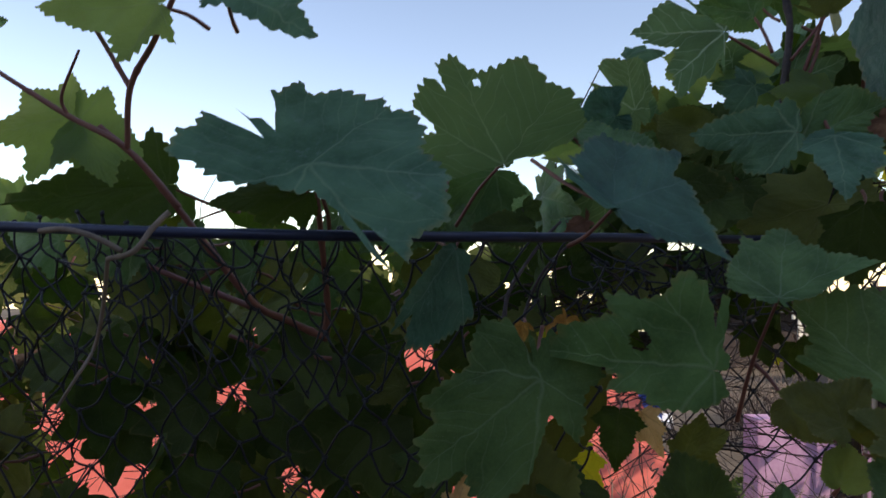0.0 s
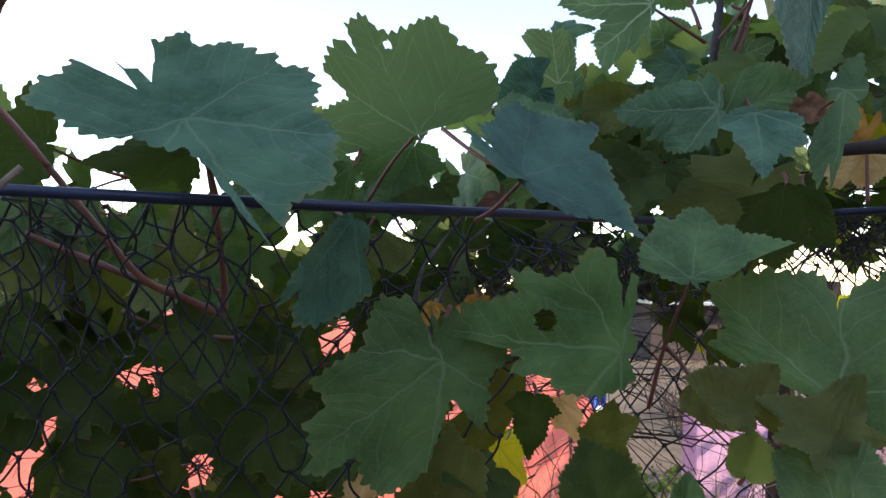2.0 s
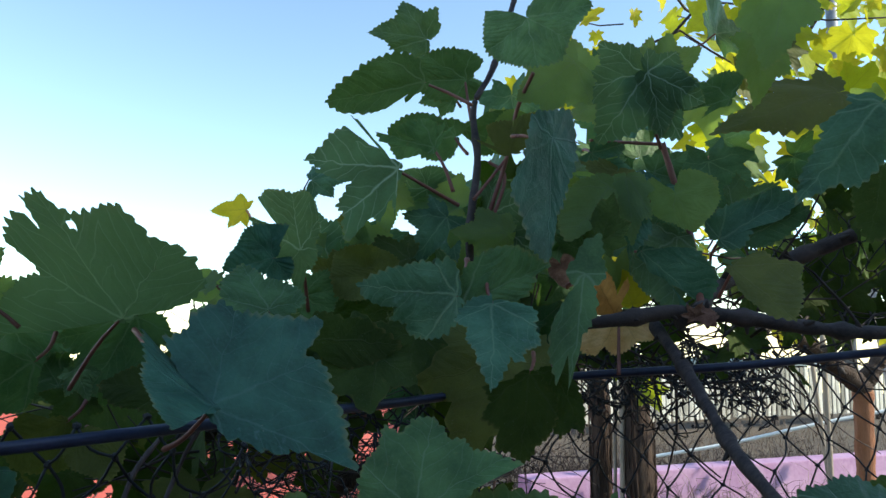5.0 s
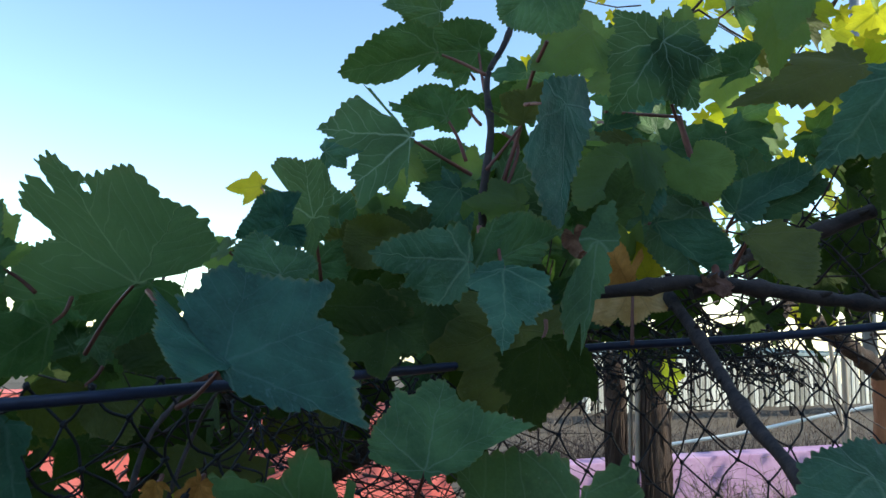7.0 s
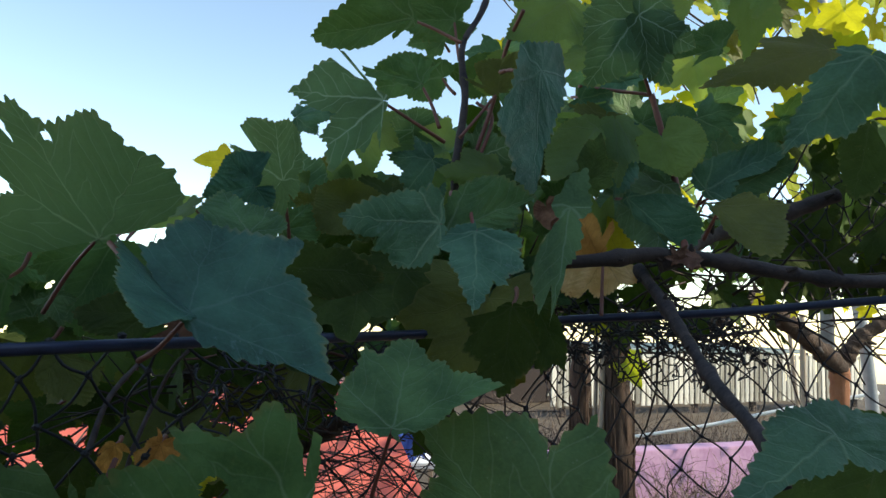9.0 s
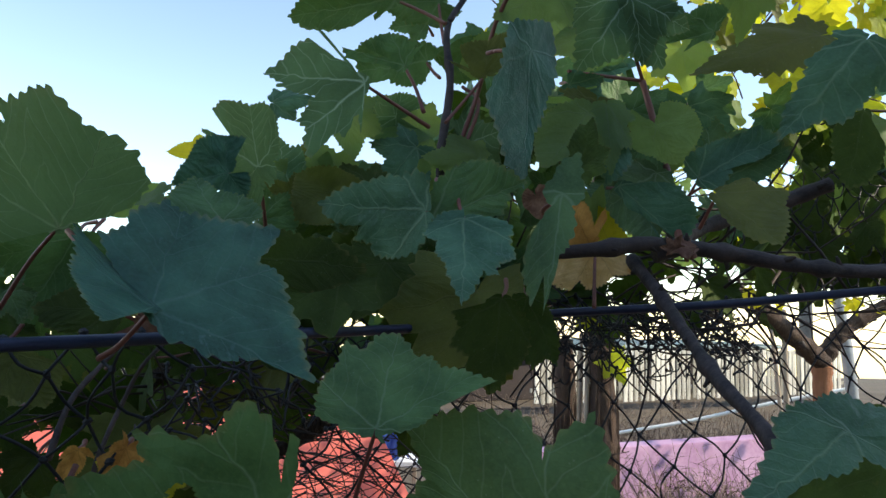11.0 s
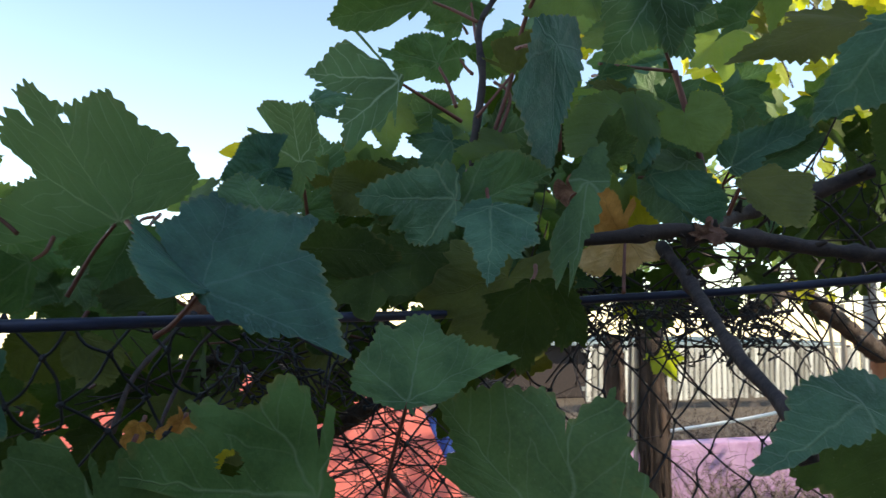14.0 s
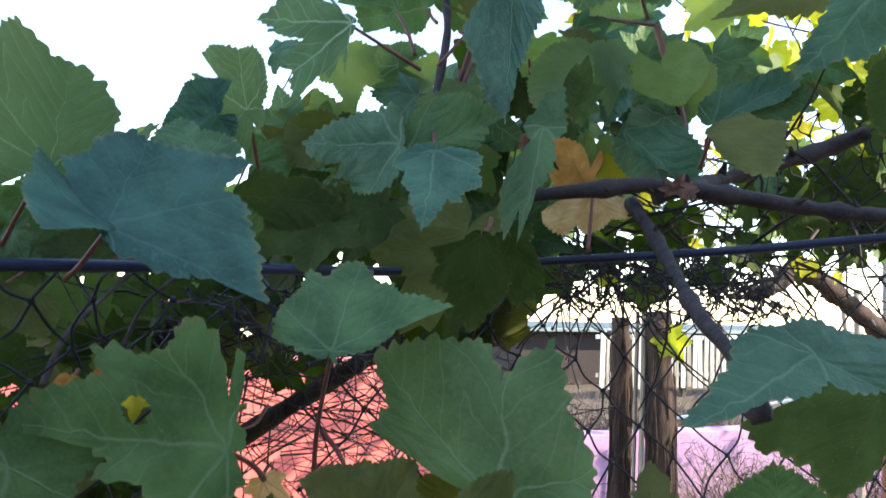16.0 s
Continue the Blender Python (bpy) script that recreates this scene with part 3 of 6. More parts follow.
def brush(name, x0, x1, y0, y1, z0, z1, count, seed, material, label, thick=0.006):
    """A tangle of thin dry twigs."""
    rng = random.Random(seed)
    bm = bmesh.new()
    for _ in range(count):
        p = Vector((rng.uniform(x0, x1), rng.uniform(y0, y1), z0))
        lean = Vector((rng.gauss(0, 0.5), rng.gauss(0, 0.3), 1)).normalized()
        h = (z1 - z0) * rng.uniform(0.35, 1.05)
        line = [p]
        for _k in range(4):
            lean = (lean + Vector((rng.gauss(0, 0.25), rng.gauss(0, 0.25), rng.gauss(0, 0.12)))).normalized()
            line.append(line[-1] + lean * h / 4)
        tube(bm, line, thick * rng.uniform(0.5, 1.2), thick * 0.3, 4)
        for _k in range(3):
            q = line[rng.randint(1, 4)]
            e = q + Vector((rng.gauss(0, 1), rng.gauss(0, 1), rng.gauss(0.5, 0.5))).normalized() * h * 0.22
            tube(bm, [q, (q + e) / 2 + Vector((0, 0, 0.01)), e], thick * 0.4, thick * 0.2, 3)
    tagged(part(name, bm, material, None), label, "brush", kind="stuff")


brush("dry_brush", 1.2, 8.5, 9.0, 13.0, 0.0, 0.55, 700, 11, TWIG, "tangle of dry brown brush before the fence")
brush("dry_brush", 1.9, 4.2, 4.6, 5.6, 0.0, 0.78, 800, 12, TWIG, "grey dry shrub before the lilac wall", 0.005)
brush("dry_brush", -0.2, 1.2, 4.0, 4.8, 0.0, 0.6, 120, 13, TWIG, "tangle of dry twigs near the red wall", 0.005)
brush("dry_brush", 1.0, 6.5, 7.4, 9.2, 0.0, 0.52, 1700, 14, WOOD_DARK, "dark tangle of brush below the fence", 0.008)
brush("dry_brush", 0.85, 1.5, 3.6, 4.4, 0.0, 0.72, 150, 15, WOOD_DARK, "dark bushy twigs before the lilac wall", 0.006)
brush("dry_brush", 2.0, 3.9, 4.9, 5.5, 0.0, 0.74, 900, 16, BARK, "brown bushy dry shrub before the lilac wall", 0.005)


# ---- tubes, canes and stems of the vine ----
cane("support_wire", [(-0.265, 0.403, 1.665), (-0.116, 0.413, 1.661), (0.050, 0.443, 1.658), (0.225, 0.595, 1.665), (0.350, 0.715, 1.671), (0.431, 0.755, 1.682), (0.552, 0.745, 1.692), (0.667, 0.740, 1.705), (0.806, 0.734, 1.720)], 0.0030, 0.0034, HOSE, "dark blue-grey support tube strung through the vine", "wire", 0.0, 8, 12)
cane("vine_cane", [(0.498, 0.710, 1.725), (0.517, 0.710, 1.730), (0.551, 0.715, 1.728), (0.598, 0.720, 1.722), (0.660, 0.730, 1.719), (0.752, 0.750, 1.727)], 0.0055, 0.0052, CANE, "brown woody cane of the vine", "branch", 0.25)
cane("vine_cane", [(0.485, 0.720, 1.722), (0.492, 0.690, 1.700), (0.495, 0.640, 1.670), (0.496, 0.600, 1.649), (0.506, 0.570, 1.627), (0.513, 0.560, 1.602)], 0.0043, 0.0040, CANE, "brown woody vine cane running down across the net", "branch", 0.3)
cane("vine_cane", [(0.411, 0.685, 1.720), (0.452, 0.688, 1.725), (0.488, 0.700, 1.731), (0.502, 0.710, 1.731)], 0.0042, 0.0055, WOOD_DARK, "black old cane stub beside a dry leaf", "branch", 0.2)
cane("vine_shoot", [(0.352, 0.730, 1.740), (0.349, 0.730, 1.790), (0.355, 0.740, 1.848), (0.352, 0.750, 1.895), (0.368, 0.760, 1.932), (0.387, 0.780, 2.000)], 0.0036, 0.0022, CANE, "brown-green shoot of the vine", "branch", 0.2)
cane("vine_shoot", [(0.524, 0.820, 1.885), (0.536, 0.820, 1.843), (0.548, 0.820, 1.799), (0.527, 0.740, 1.737)], 0.0028, 0.0030, STEM_RED, "reddish brown young vine shoot", "branch", 0.15)
cane("vine_shoot", [(0.451, 0.780, 1.877), (0.486, 0.800, 1.881), (0.524, 0.820, 1.885)], 0.0013, 0.0016, STEM_RED, "thin red stalk of a leaf", "stalk", 0.0)
cane("vine_shoot", [(0.364, 0.740, 1.848), (0.376, 0.735, 1.834), (0.364, 0.730, 1.794)], 0.0013, 0.0016, STEM_RED, "thin red stalk of a leaf", "stalk", 0.0)
cane("vine_shoot", [(0.394, 0.700, 1.906), (0.384, 0.720, 1.884), (0.376, 0.730, 1.845), (0.362, 0.735, 1.800)], 0.0015, 0.0018, STEM_RED, "thin red stalk of a leaf", "stalk", 0.0)
cane("vine_cane", [(0.735, 0.900, 1.816), (0.679, 0.900, 1.794), (0.590, 0.860, 1.763), (0.517, 0.720, 1.732)], 0.0075, 0.0050, CANE, "brown woody cane of the vine", "branch", 0.25)
cane("vine_shoot", [(-0.075, 0.450, 1.724), (-0.055, 0.460, 1.705), (-0.040, 0.480, 1.677), (-0.011, 0.521, 1.619), (-0.000, 0.551, 1.604), (0.017, 0.581, 1.589)], 0.0018, 0.0026, STEM_RED, "reddish brown vine shoot behind the net", "branch", 0.12)
cane("vine_shoot", [(0.040, 0.509, 1.700), (0.031, 0.540, 1.659), (0.022, 0.570, 1.616), (0.016, 0.581, 1.589)], 0.0018, 0.0026, STEM_RED, "reddish brown vine shoot behind the net", "branch", 0.12)
cane("vine_shoot", [(-0.102, 0.532, 1.640), (-0.057, 0.551, 1.621), (-0.006, 0.561, 1.603), (0.017, 0.581, 1.589)], 0.0020, 0.0026, STEM_RED, "reddish brown vine shoot behind the net", "branch", 0.12)
cane("vine_shoot", [(-0.072, 0.592, 1.587), (-0.038, 0.612, 1.572), (-0.002, 0.632, 1.568)], 0.0016, 0.0018, STEM_RED, "reddish brown vine shoot behind the net", "branch", 0.12)
cane("vine_shoot", [(-0.156, 0.430, 1.769), (-0.128, 0.430, 1.753), (-0.089, 0.440, 1.729), (-0.055, 0.450, 1.710), (-0.031, 0.470, 1.676)], 0.0014, 0.0019, STEM_RED, "thin red vine shoot against the sky", "branch", 0.15)
cane("vine_shoot", [(-0.006, 0.428, 1.793), (-0.024, 0.433, 1.767), (-0.044, 0.439, 1.743), (-0.054, 0.450, 1.710)], 0.0016, 0.0018, STEM_RED, "thin red vine shoot against the sky", "branch", 0.15)
cane("vine_shoot", [(-0.078, 0.428, 1.800), (-0.060, 0.434, 1.770), (-0.044, 0.439, 1.743)], 0.0012, 0.0016, STEM_RED, "thin red vine shoot against the sky", "branch", 0.15)
cane("vine_shoot", [(-0.072, 0.429, 1.764), (-0.089, 0.435, 1.740), (-0.089, 0.440, 1.729)], 0.0008, 0.0011, STEM_RED, "thin red vine shoot against the sky", "branch", 0.1)
cane("tendril", [(-0.026, 0.405, 1.643), (-0.006, 0.400, 1.647), (0.001, 0.405, 1.659), (0.007, 0.410, 1.668)], 0.0014, 0.0016, TWIG, "dry pale tendril wound round the tube", "tendril", 0.1)
cane("tendril", [(-0.077, 0.411, 1.658), (-0.045, 0.395, 1.658), (-0.026, 0.395, 1.654), (-0.013, 0.400, 1.647)], 0.0016, 0.0014, TWIG, "dry pale tendril wound round the tube", "tendril", 0.1)
cane("tendril", [(-0.026, 0.405, 1.643), (-0.050, 0.430, 1.615), (-0.066, 0.442, 1.591), (-0.068, 0.432, 1.576), (-0.083, 0.433, 1.556)], 0.0012, 0.0010, TWIG, "dry pale tendril hanging in the net", "tendril", 0.1)
cane("old_vine", [(0.138, 0.920, 1.499), (0.213, 0.920, 1.550), (0.276, 0.930, 1.591), (0.340, 0.950, 1.628)], 0.0095, 0.0075, BARK, "dark reddish-brown arm of an old vine", "vine", 0.25, 10)
cane("old_vine", [(0.072, 0.800, 1.554), (0.101, 0.820, 1.600), (0.131, 0.850, 1.633)], 0.010, 0.008, BARK, "brown arm of an old vine", "vine", 0.25, 9)
cane("vine_shoot", [(0.141, 0.620, 1.597), (0.141, 0.640, 1.624), (0.148, 0.660, 1.643), (0.160, 0.690, 1.668), (0.170, 0.720, 1.685)], 0.0019, 0.0012, CANE, "dark brown young vine shoot", "branch", 0.15)
cane("vine_shoot", [(0.130, 0.690, 1.540), (0.142, 0.680, 1.585), (0.148, 0.700, 1.619), (0.162, 0.700, 1.646), (0.185, 0.720, 1.672)], 0.0018, 0.0011, CANE, "dark brown young vine shoot", "branch", 0.15)

# posts that hold the tube, and the feet of the vine
for at, top in (((-0.287, 0.400, 1.661), 1.80), ((0.993, 0.930, 1.730), 1.95)):
    bm = bmesh.new()
    box(bm, (at[0] - 0.035, at[1] - 0.035, -0.3), (at[0] + 0.035, at[1] + 0.035, top), 0.008)
    tagged(part("post", bm, WOOD_DARK, None), "dark weathered wooden post of the vine trellis", "post")
cane("old_vine", [(-1.10, 1.05, -0.05), (-1.05, 1.02, 0.5), (-0.98, 1.0, 1.0), (-0.85, 0.95, 1.40), (-0.55, 0.9, 1.52)], 0.035, 0.012, BARK, "gnarled brown foot of the grape vine", "vine", 0.25, 10)
cane("old_vine", [(1.75, 1.15, -0.05), (1.70, 1.12, 0.7), (1.66, 1.08, 1.4), (1.50, 1.02, 1.85), (1.20, 0.98, 2.05)], 0.035, 0.012, BARK, "gnarled brown foot of the grape vine", "vine", 0.25, 10)

# ---- leaves that the camera passes near ----
vine_leaf((0.074, 0.437, 1.694), (-46, 27, -141), 0.096, ((5, 0.055), (9, 0.030), (24, 0.018), (95, 0.024), (103, 0.038), (112, 0.048), (125, 0.061), (128, 0.071), (131, 0.080), (136, 0.082), (146, 0.086), (148, 0.080), (155, 0.081), (160, 0.088), (165, 0.040), (169, 0.074), (176, 0.039)), ((2, 0.043), (6, 0.084), (14, 0.073), (19, 0.076), (27, 0.083), (36, 0.076), (49, 0.074), (59, 0.067), (69, 0.060), (84, 0.067), (99, 0.071), (109, 0.060), (116, 0.071), (119, 0.062), (132, 0.068), (140, 0.070), (147, 0.065), (156, 0.064), (159, 0.078), (167, 0.068), (173, 0.071), (175, 0.053)), (0, -0), "top", 201, (-0.018, 0.063, -0.034), sinus=.02)
vine_leaf((0.135, 0.505, 1.652), (-89, -42, -127), 0.064, ((20, 0.020), (52, 0.009), (56, 0.010)), ((4, 0.047), (11, 0.065), (22, 0.061), (34, 0.053), (52, 0.044), (64, 0.041), (67, 0.030), (71, 0.017), (123, 0.012), (127, 0.010)), (-0, 0), "blue", 202, None, sinus=.02)
vine_leaf((0.183, 0.529, 1.575), (-91, -54, -154), 0.088, ((11, 0.084), (13, 0.074), (19, 0.068), (27, 0.075), (37, 0.057), (45, 0.045), (60, 0.047), (75, 0.051), (83, 0.052), (88, 0.045), (99, 0.043), (104, 0.007), (110, 0.034), (120, 0.017), (129, 0.027), (167, 0.038)), ((2, 0.098), (9, 0.089), (13, 0.069), (22, 0.078), (32, 0.080), (40, 0.070), (49, 0.061), (57, 0.036), (74, 0.018), (88, 0.045), (112, 0.033), (124, 0.030), (142, 0.034), (146, 0.042), (169, 0.034)), (0, -0), "green", 203, (-0.005, 0.041, 0.030), sinus=.02)
vine_leaf((0.141, 0.612, 1.721), (133, 1, -26), 0.090, ((3, 0.089), (5, 0.080), (12, 0.075), (23, 0.080), (30, 0.090), (36, 0.098), (43, 0.097), (48, 0.091), (55, 0.093), (59, 0.095), (61, 0.090), (65, 0.093), (67, 0.085), (70, 0.086), (75, 0.078), (77, 0.068), (83, 0.042), (87, 0.010)), ((12, 0.088), (18, 0.068), (21, 0.083), (34, 0.082), (44, 0.081), (49, 0.073), (51, 0.064), (56, 0.057), (67, 0.073), (79, 0.099), (88, 0.121), (92, 0.128), (97, 0.119), (99, 0.093), (102, 0.057), (106, 0.010)), (-0, 0), "pale", 204, (-0.043, 0.028, -0.045), sinus=.02, holes=((0.119, 0.738, 0.035),))
vine_leaf((0.227, 0.520, 1.680), (-36, 43, -102), 0.075, ((3, 0.048), (5, 0.040), (13, 0.039), (19, 0.031), (26, 0.029), (28, 0.021), (50, 0.017), (59, 0.010), (63, 0.010)), ((11, 0.068), (21, 0.067), (30, 0.065), (39, 0.062), (48, 0.064), (55, 0.062), (61, 0.057), (65, 0.074), (68, 0.083), (71, 0.085), (78, 0.074), (90, 0.063), (103, 0.057), (111, 0.061), (121, 0.055), (129, 0.050), (132, 0.043), (142, 0.042), (150, 0.042), (156, 0.029), (163, 0.014), (167, 0.010)), (0, -0), "blue", 205, None, sinus=.02)
vine_leaf((0.227, 0.519, 1.680), (38, 1, 74), 0.053, ((5, 0.009), (7, 0.020), (17, 0.057), (21, 0.043), (25, 0.010)), ((26, 0.036), (84, 0.036), (106, 0.040), (110, 0.010)), (0, -0), "blue", 206, (-0.056, 0.041, 0.034), sinus=.02)
vine_leaf((0.359, 0.600, 1.731), (-49, 1, 175), 0.061, ((5, 0.050), (10, 0.043), (15, 0.035), (27, 0.031), (39, 0.022), (59, 0.025), (86, 0.017), (164, 0.007), (168, 0.010)), ((8, 0.050), (14, 0.041), (21, 0.047), (27, 0.040), (41, 0.040), (54, 0.029), (77, 0.026), (94, 0.014), (98, 0.010)), (0, 0), "top", 207, (0.001, 0.030, 0.028), sinus=.02)
vine_leaf((0.337, 0.612, 1.736), (127, -82, -71), 0.077, ((6, 0.065), (21, 0.042), (46, 0.025), (80, 0.023), (98, 0.014), (102, 0.010)), ((6, 0.071), (11, 0.060), (16, 0.043), (23, 0.054), (28, 0.041), (38, 0.043), (56, 0.034), (103, 0.014), (146, 0.006), (150, 0.010)), (-0, 0), "top", 245, (0.008, 0.048, 0.027), sinus=.02)
vine_leaf((0.343, 0.615, 1.732), (91, 65, 12), 0.058, ((2, 0.049), (19, 0.039), (27, 0.013), (29, 0.023), (33, 0.010)), ((10, 0.052), (26, 0.046), (44, 0.034), (66, 0.020), (76, 0.014), (80, 0.010)), (0, -0), "green", 246, (0.003, 0.045, 0.031), sinus=.02)
vine_leaf((0.318, 0.548, 1.629), (54, 6, -8), 0.051, ((8, 0.046), (15, 0.041), (23, 0.045), (33, 0.042), (44, 0.049), (52, 0.053), (59, 0.060), (65, 0.031), (99, 0.008), (135, 0.005), (139, 0.010)), ((12, 0.049), (21, 0.041), (31, 0.048), (35, 0.044), (41, 0.037), (61, 0.034), (77, 0.031), (91, 0.027), (102, 0.016), (122, 0.009), (174, 0.005)), (4, 4), "green", 208, (-0.017, 0.052, -0.083), sinus=.02)
vine_leaf((0.280, 0.524, 1.587), (148, -83, -61), 0.094, ((11, 0.086), (17, 0.072), (26, 0.062), (28, 0.068), (31, 0.072), (37, 0.066), (42, 0.054), (57, 0.050), (66, 0.057), (73, 0.058), (78, 0.053), (84, 0.047), (88, 0.024), (91, 0.045), (96, 0.044), (108, 0.014), (127, 0.013), (173, 0.008)), ((3, 0.094), (5, 0.063), (12, 0.053), (18, 0.064), (25, 0.042), (40, 0.038), (59, 0.029), (96, 0.020), (132, 0.015), (136, 0.010)), (0, 0), "green", 209, (0.007, 0.036, -0.020), sinus=.02, holes=((0.121, 0.427, 0.062),))
vine_leaf((0.393, 0.545, 1.564), (69, -48, -8), 0.098, ((7, 0.092), (13, 0.086), (22, 0.081), (31, 0.074), (37, 0.075), (42, 0.069), (46, 0.053), (50, 0.060), (55, 0.068), (64, 0.077), (69, 0.071), (85, 0.051), (114, 0.048), (127, 0.044), (143, 0.033), (174, 0.020)), ((5, 0.082), (9, 0.072), (21, 0.076), (23, 0.058), (27, 0.010)), (-0, 0), "green", 210, (0.005, 0.025, -0.034), sinus=.02)
vine_leaf((0.520, 0.525, 1.634), (-30, -45, 140), 0.072, ((6, 0.063), (9, 0.051), (23, 0.035), (36, 0.035), (51, 0.028), (86, 0.017), (149, 0.023), (169, 0.025)), ((11, 0.031), (34, 0.020), (67, 0.010), (122, 0.027), (153, 0.043), (171, 0.040)), (0, 0), "top", 211, None, sinus=.02)
vine_leaf((0.592, 0.600, 1.630), (-64, -17, 150), 0.078, ((3, 0.080), (13, 0.070), (25, 0.074), (28, 0.081), (40, 0.080), (42, 0.047), (48, 0.070), (57, 0.026), (141, 0.007), (145, 0.010)), ((24, 0.030), (28, 0.010)), (0, -0), "dark", 212, None, sinus=.02)
vine_leaf((0.500, 0.500, 1.564), (110, -10, -20), 0.038, ((14, 0.034), (35, 0.028), (58, 0.023), (62, 0.010)), ((9, 0.034), (18, 0.033), (42, 0.031), (73, 0.029), (77, 0.010)), (0, -0), "green", 213, None, sinus=.02)
vine_leaf((0.385, 0.600, 1.530), (98, -32, 12), 0.043, ((22, 0.024), (71, 0.022), (125, 0.018), (129, 0.010)), ((14, 0.047), (23, 0.047), (26, 0.035), (30, 0.010)), (0, -0), "olive", 214, None, sinus=.02)
vine_leaf((0.297, 0.668, 1.825), (32, -71, 42), 0.076, ((9, 0.066), (20, 0.064), (30, 0.057), (35, 0.023), (37, 0.062), (41, 0.051), (43, 0.038), (47, 0.010)), ((7, 0.057), (9, 0.063), (12, 0.052), (19, 0.042), (24, 0.033), (36, 0.040), (45, 0.049), (56, 0.048), (62, 0.055), (74, 0.062), (80, 0.038), (91, 0.039), (100, 0.019), (106, 0.038), (111, 0.011), (115, 0.010)), (0, -0), "pale", 215, (0.043, 0.032, -0.019), sinus=.02)
vine_leaf((0.321, 0.700, 1.848), (132, -67, -51), 0.045, ((6, 0.015), (9, 0.034), (25, 0.029), (53, 0.023), (95, 0.017), (100, 0.026), (106, 0.011), (118, 0.024), (122, 0.010)), ((10, 0.039), (12, 0.027), (16, 0.010)), (0, 0), "green", 216, (0.015, 0.000, -0.032), sinus=.02)
vine_leaf((0.312, 0.725, 1.906), (-147, -64, -117), 0.077, ((9, 0.068), (18, 0.056), (44, 0.037), (93, 0.017), (97, 0.010)), ((8, 0.068), (19, 0.046), (24, 0.033), (26, 0.015), (38, 0.023), (42, 0.010)), (0, -0), "green", 217, (0.038, -0.005, -0.019), sinus=.02)
vine_leaf((0.378, 0.715, 1.849), (119, -62, -43), 0.031, ((3, 0.012), (25, 0.027), (73, 0.024), (106, 0.037), (121, 0.026), (133, 0.019), (151, 0.006), (155, 0.010)), ((12, 0.011), (40, 0.006)), (0, 0), "olive", 218, (-0.027, -0.005, -0.037), sinus=.02)
vine_leaf((0.218, 0.655, 1.761), (-125, -71, -138), 0.033, ((33, 0.025), (64, 0.026), (100, 0.023), (130, 0.025), (134, 0.010)), ((13, 0.021), (48, 0.011), (113, 0.018), (175, 0.012)), (0, -0), "blue", 219, None, sinus=.02)
vine_leaf((0.233, 0.668, 1.769), (93, -10, 10), 0.038, ((13, 0.041), (23, 0.036), (40, 0.024), (76, 0.010), (156, 0.015), (160, 0.010)), ((9, 0.042), (21, 0.047), (32, 0.044), (37, 0.018), (49, 0.041), (56, 0.033), (136, 0.014), (175, 0.029)), (-0, 0), "pale", 220, (0.001, 0.032, -0.041), sinus=.02)
vine_leaf((0.460, 0.722, 1.729), (-84, -29, 168), 0.035, ((14, 0.039), (28, 0.040), (40, 0.037), (46, 0.024), (50, 0.010)), ((4, 0.026), (19, 0.030), (36, 0.027), (62, 0.023), (78, 0.029), (95, 0.032), (107, 0.028), (110, 0.017), (114, 0.010)), (0, -0), "tan", 221, (-0.006, -0.022, -0.042), sinus=.02)
vine_leaf((0.455, 0.716, 1.729), (110, -24, -12), 0.039, ((17, 0.031), (31, 0.015), (41, 0.030), (51, 0.023), (55, 0.010)), ((14, 0.043), (29, 0.023), (31, 0.034), (63, 0.019), (67, 0.010)), (-0, 0), "rust", 222, None, sinus=.02)
vine_leaf((0.418, 0.632, 1.751), (-67, -8, 169), 0.082, ((3, 0.055), (5, 0.075), (11, 0.063), (16, 0.054), (19, 0.046), (31, 0.010), (150, 0.013), (176, 0.026)), ((6, 0.040), (43, 0.009), (146, 0.016), (173, 0.033), (175, 0.028)), (-0, 0), "green", 223, None, sinus=.02)
vine_leaf((0.399, 0.640, 1.839), (-91, -1, -140), 0.083, ((7, 0.082), (16, 0.070), (26, 0.058), (41, 0.053), (55, 0.030), (87, 0.023), (123, 0.023), (155, 0.019), (175, 0.019)), ((4, 0.067), (9, 0.049), (34, 0.030), (97, 0.024), (142, 0.030), (165, 0.022)), (-0, 0), "blue", 224, None, sinus=.02)
vine_leaf((0.523, 0.665, 1.761), (-44, 25, -179), 0.061, ((10, 0.049), (14, 0.038), (22, 0.025), (30, 0.014), (34, 0.010)), ((13, 0.053), (29, 0.046), (41, 0.041), (58, 0.042), (71, 0.025), (96, 0.024), (105, 0.017), (109, 0.010)), (0, 0), "olive", 225, None, sinus=.02)
vine_leaf((0.241, 0.640, 1.710), (-147, 84, 140), 0.067, ((8, 0.057), (17, 0.048), (30, 0.036), (34, 0.024), (41, 0.010), (45, 0.010)), ((11, 0.052), (21, 0.044), (31, 0.029), (68, 0.017), (72, 0.010)), (0, 0), "dark", 226, None, sinus=.02)
vine_leaf((0.384, 0.635, 1.689), (-100, -5, -179), 0.057, ((9, 0.049), (18, 0.051), (23, 0.038), (42, 0.040), (50, 0.029), (71, 0.030), (75, 0.010)), ((7, 0.053), (12, 0.045), (21, 0.042), (39, 0.031), (70, 0.014), (74, 0.010)), (0, -0), "dark", 227, None, sinus=.02)
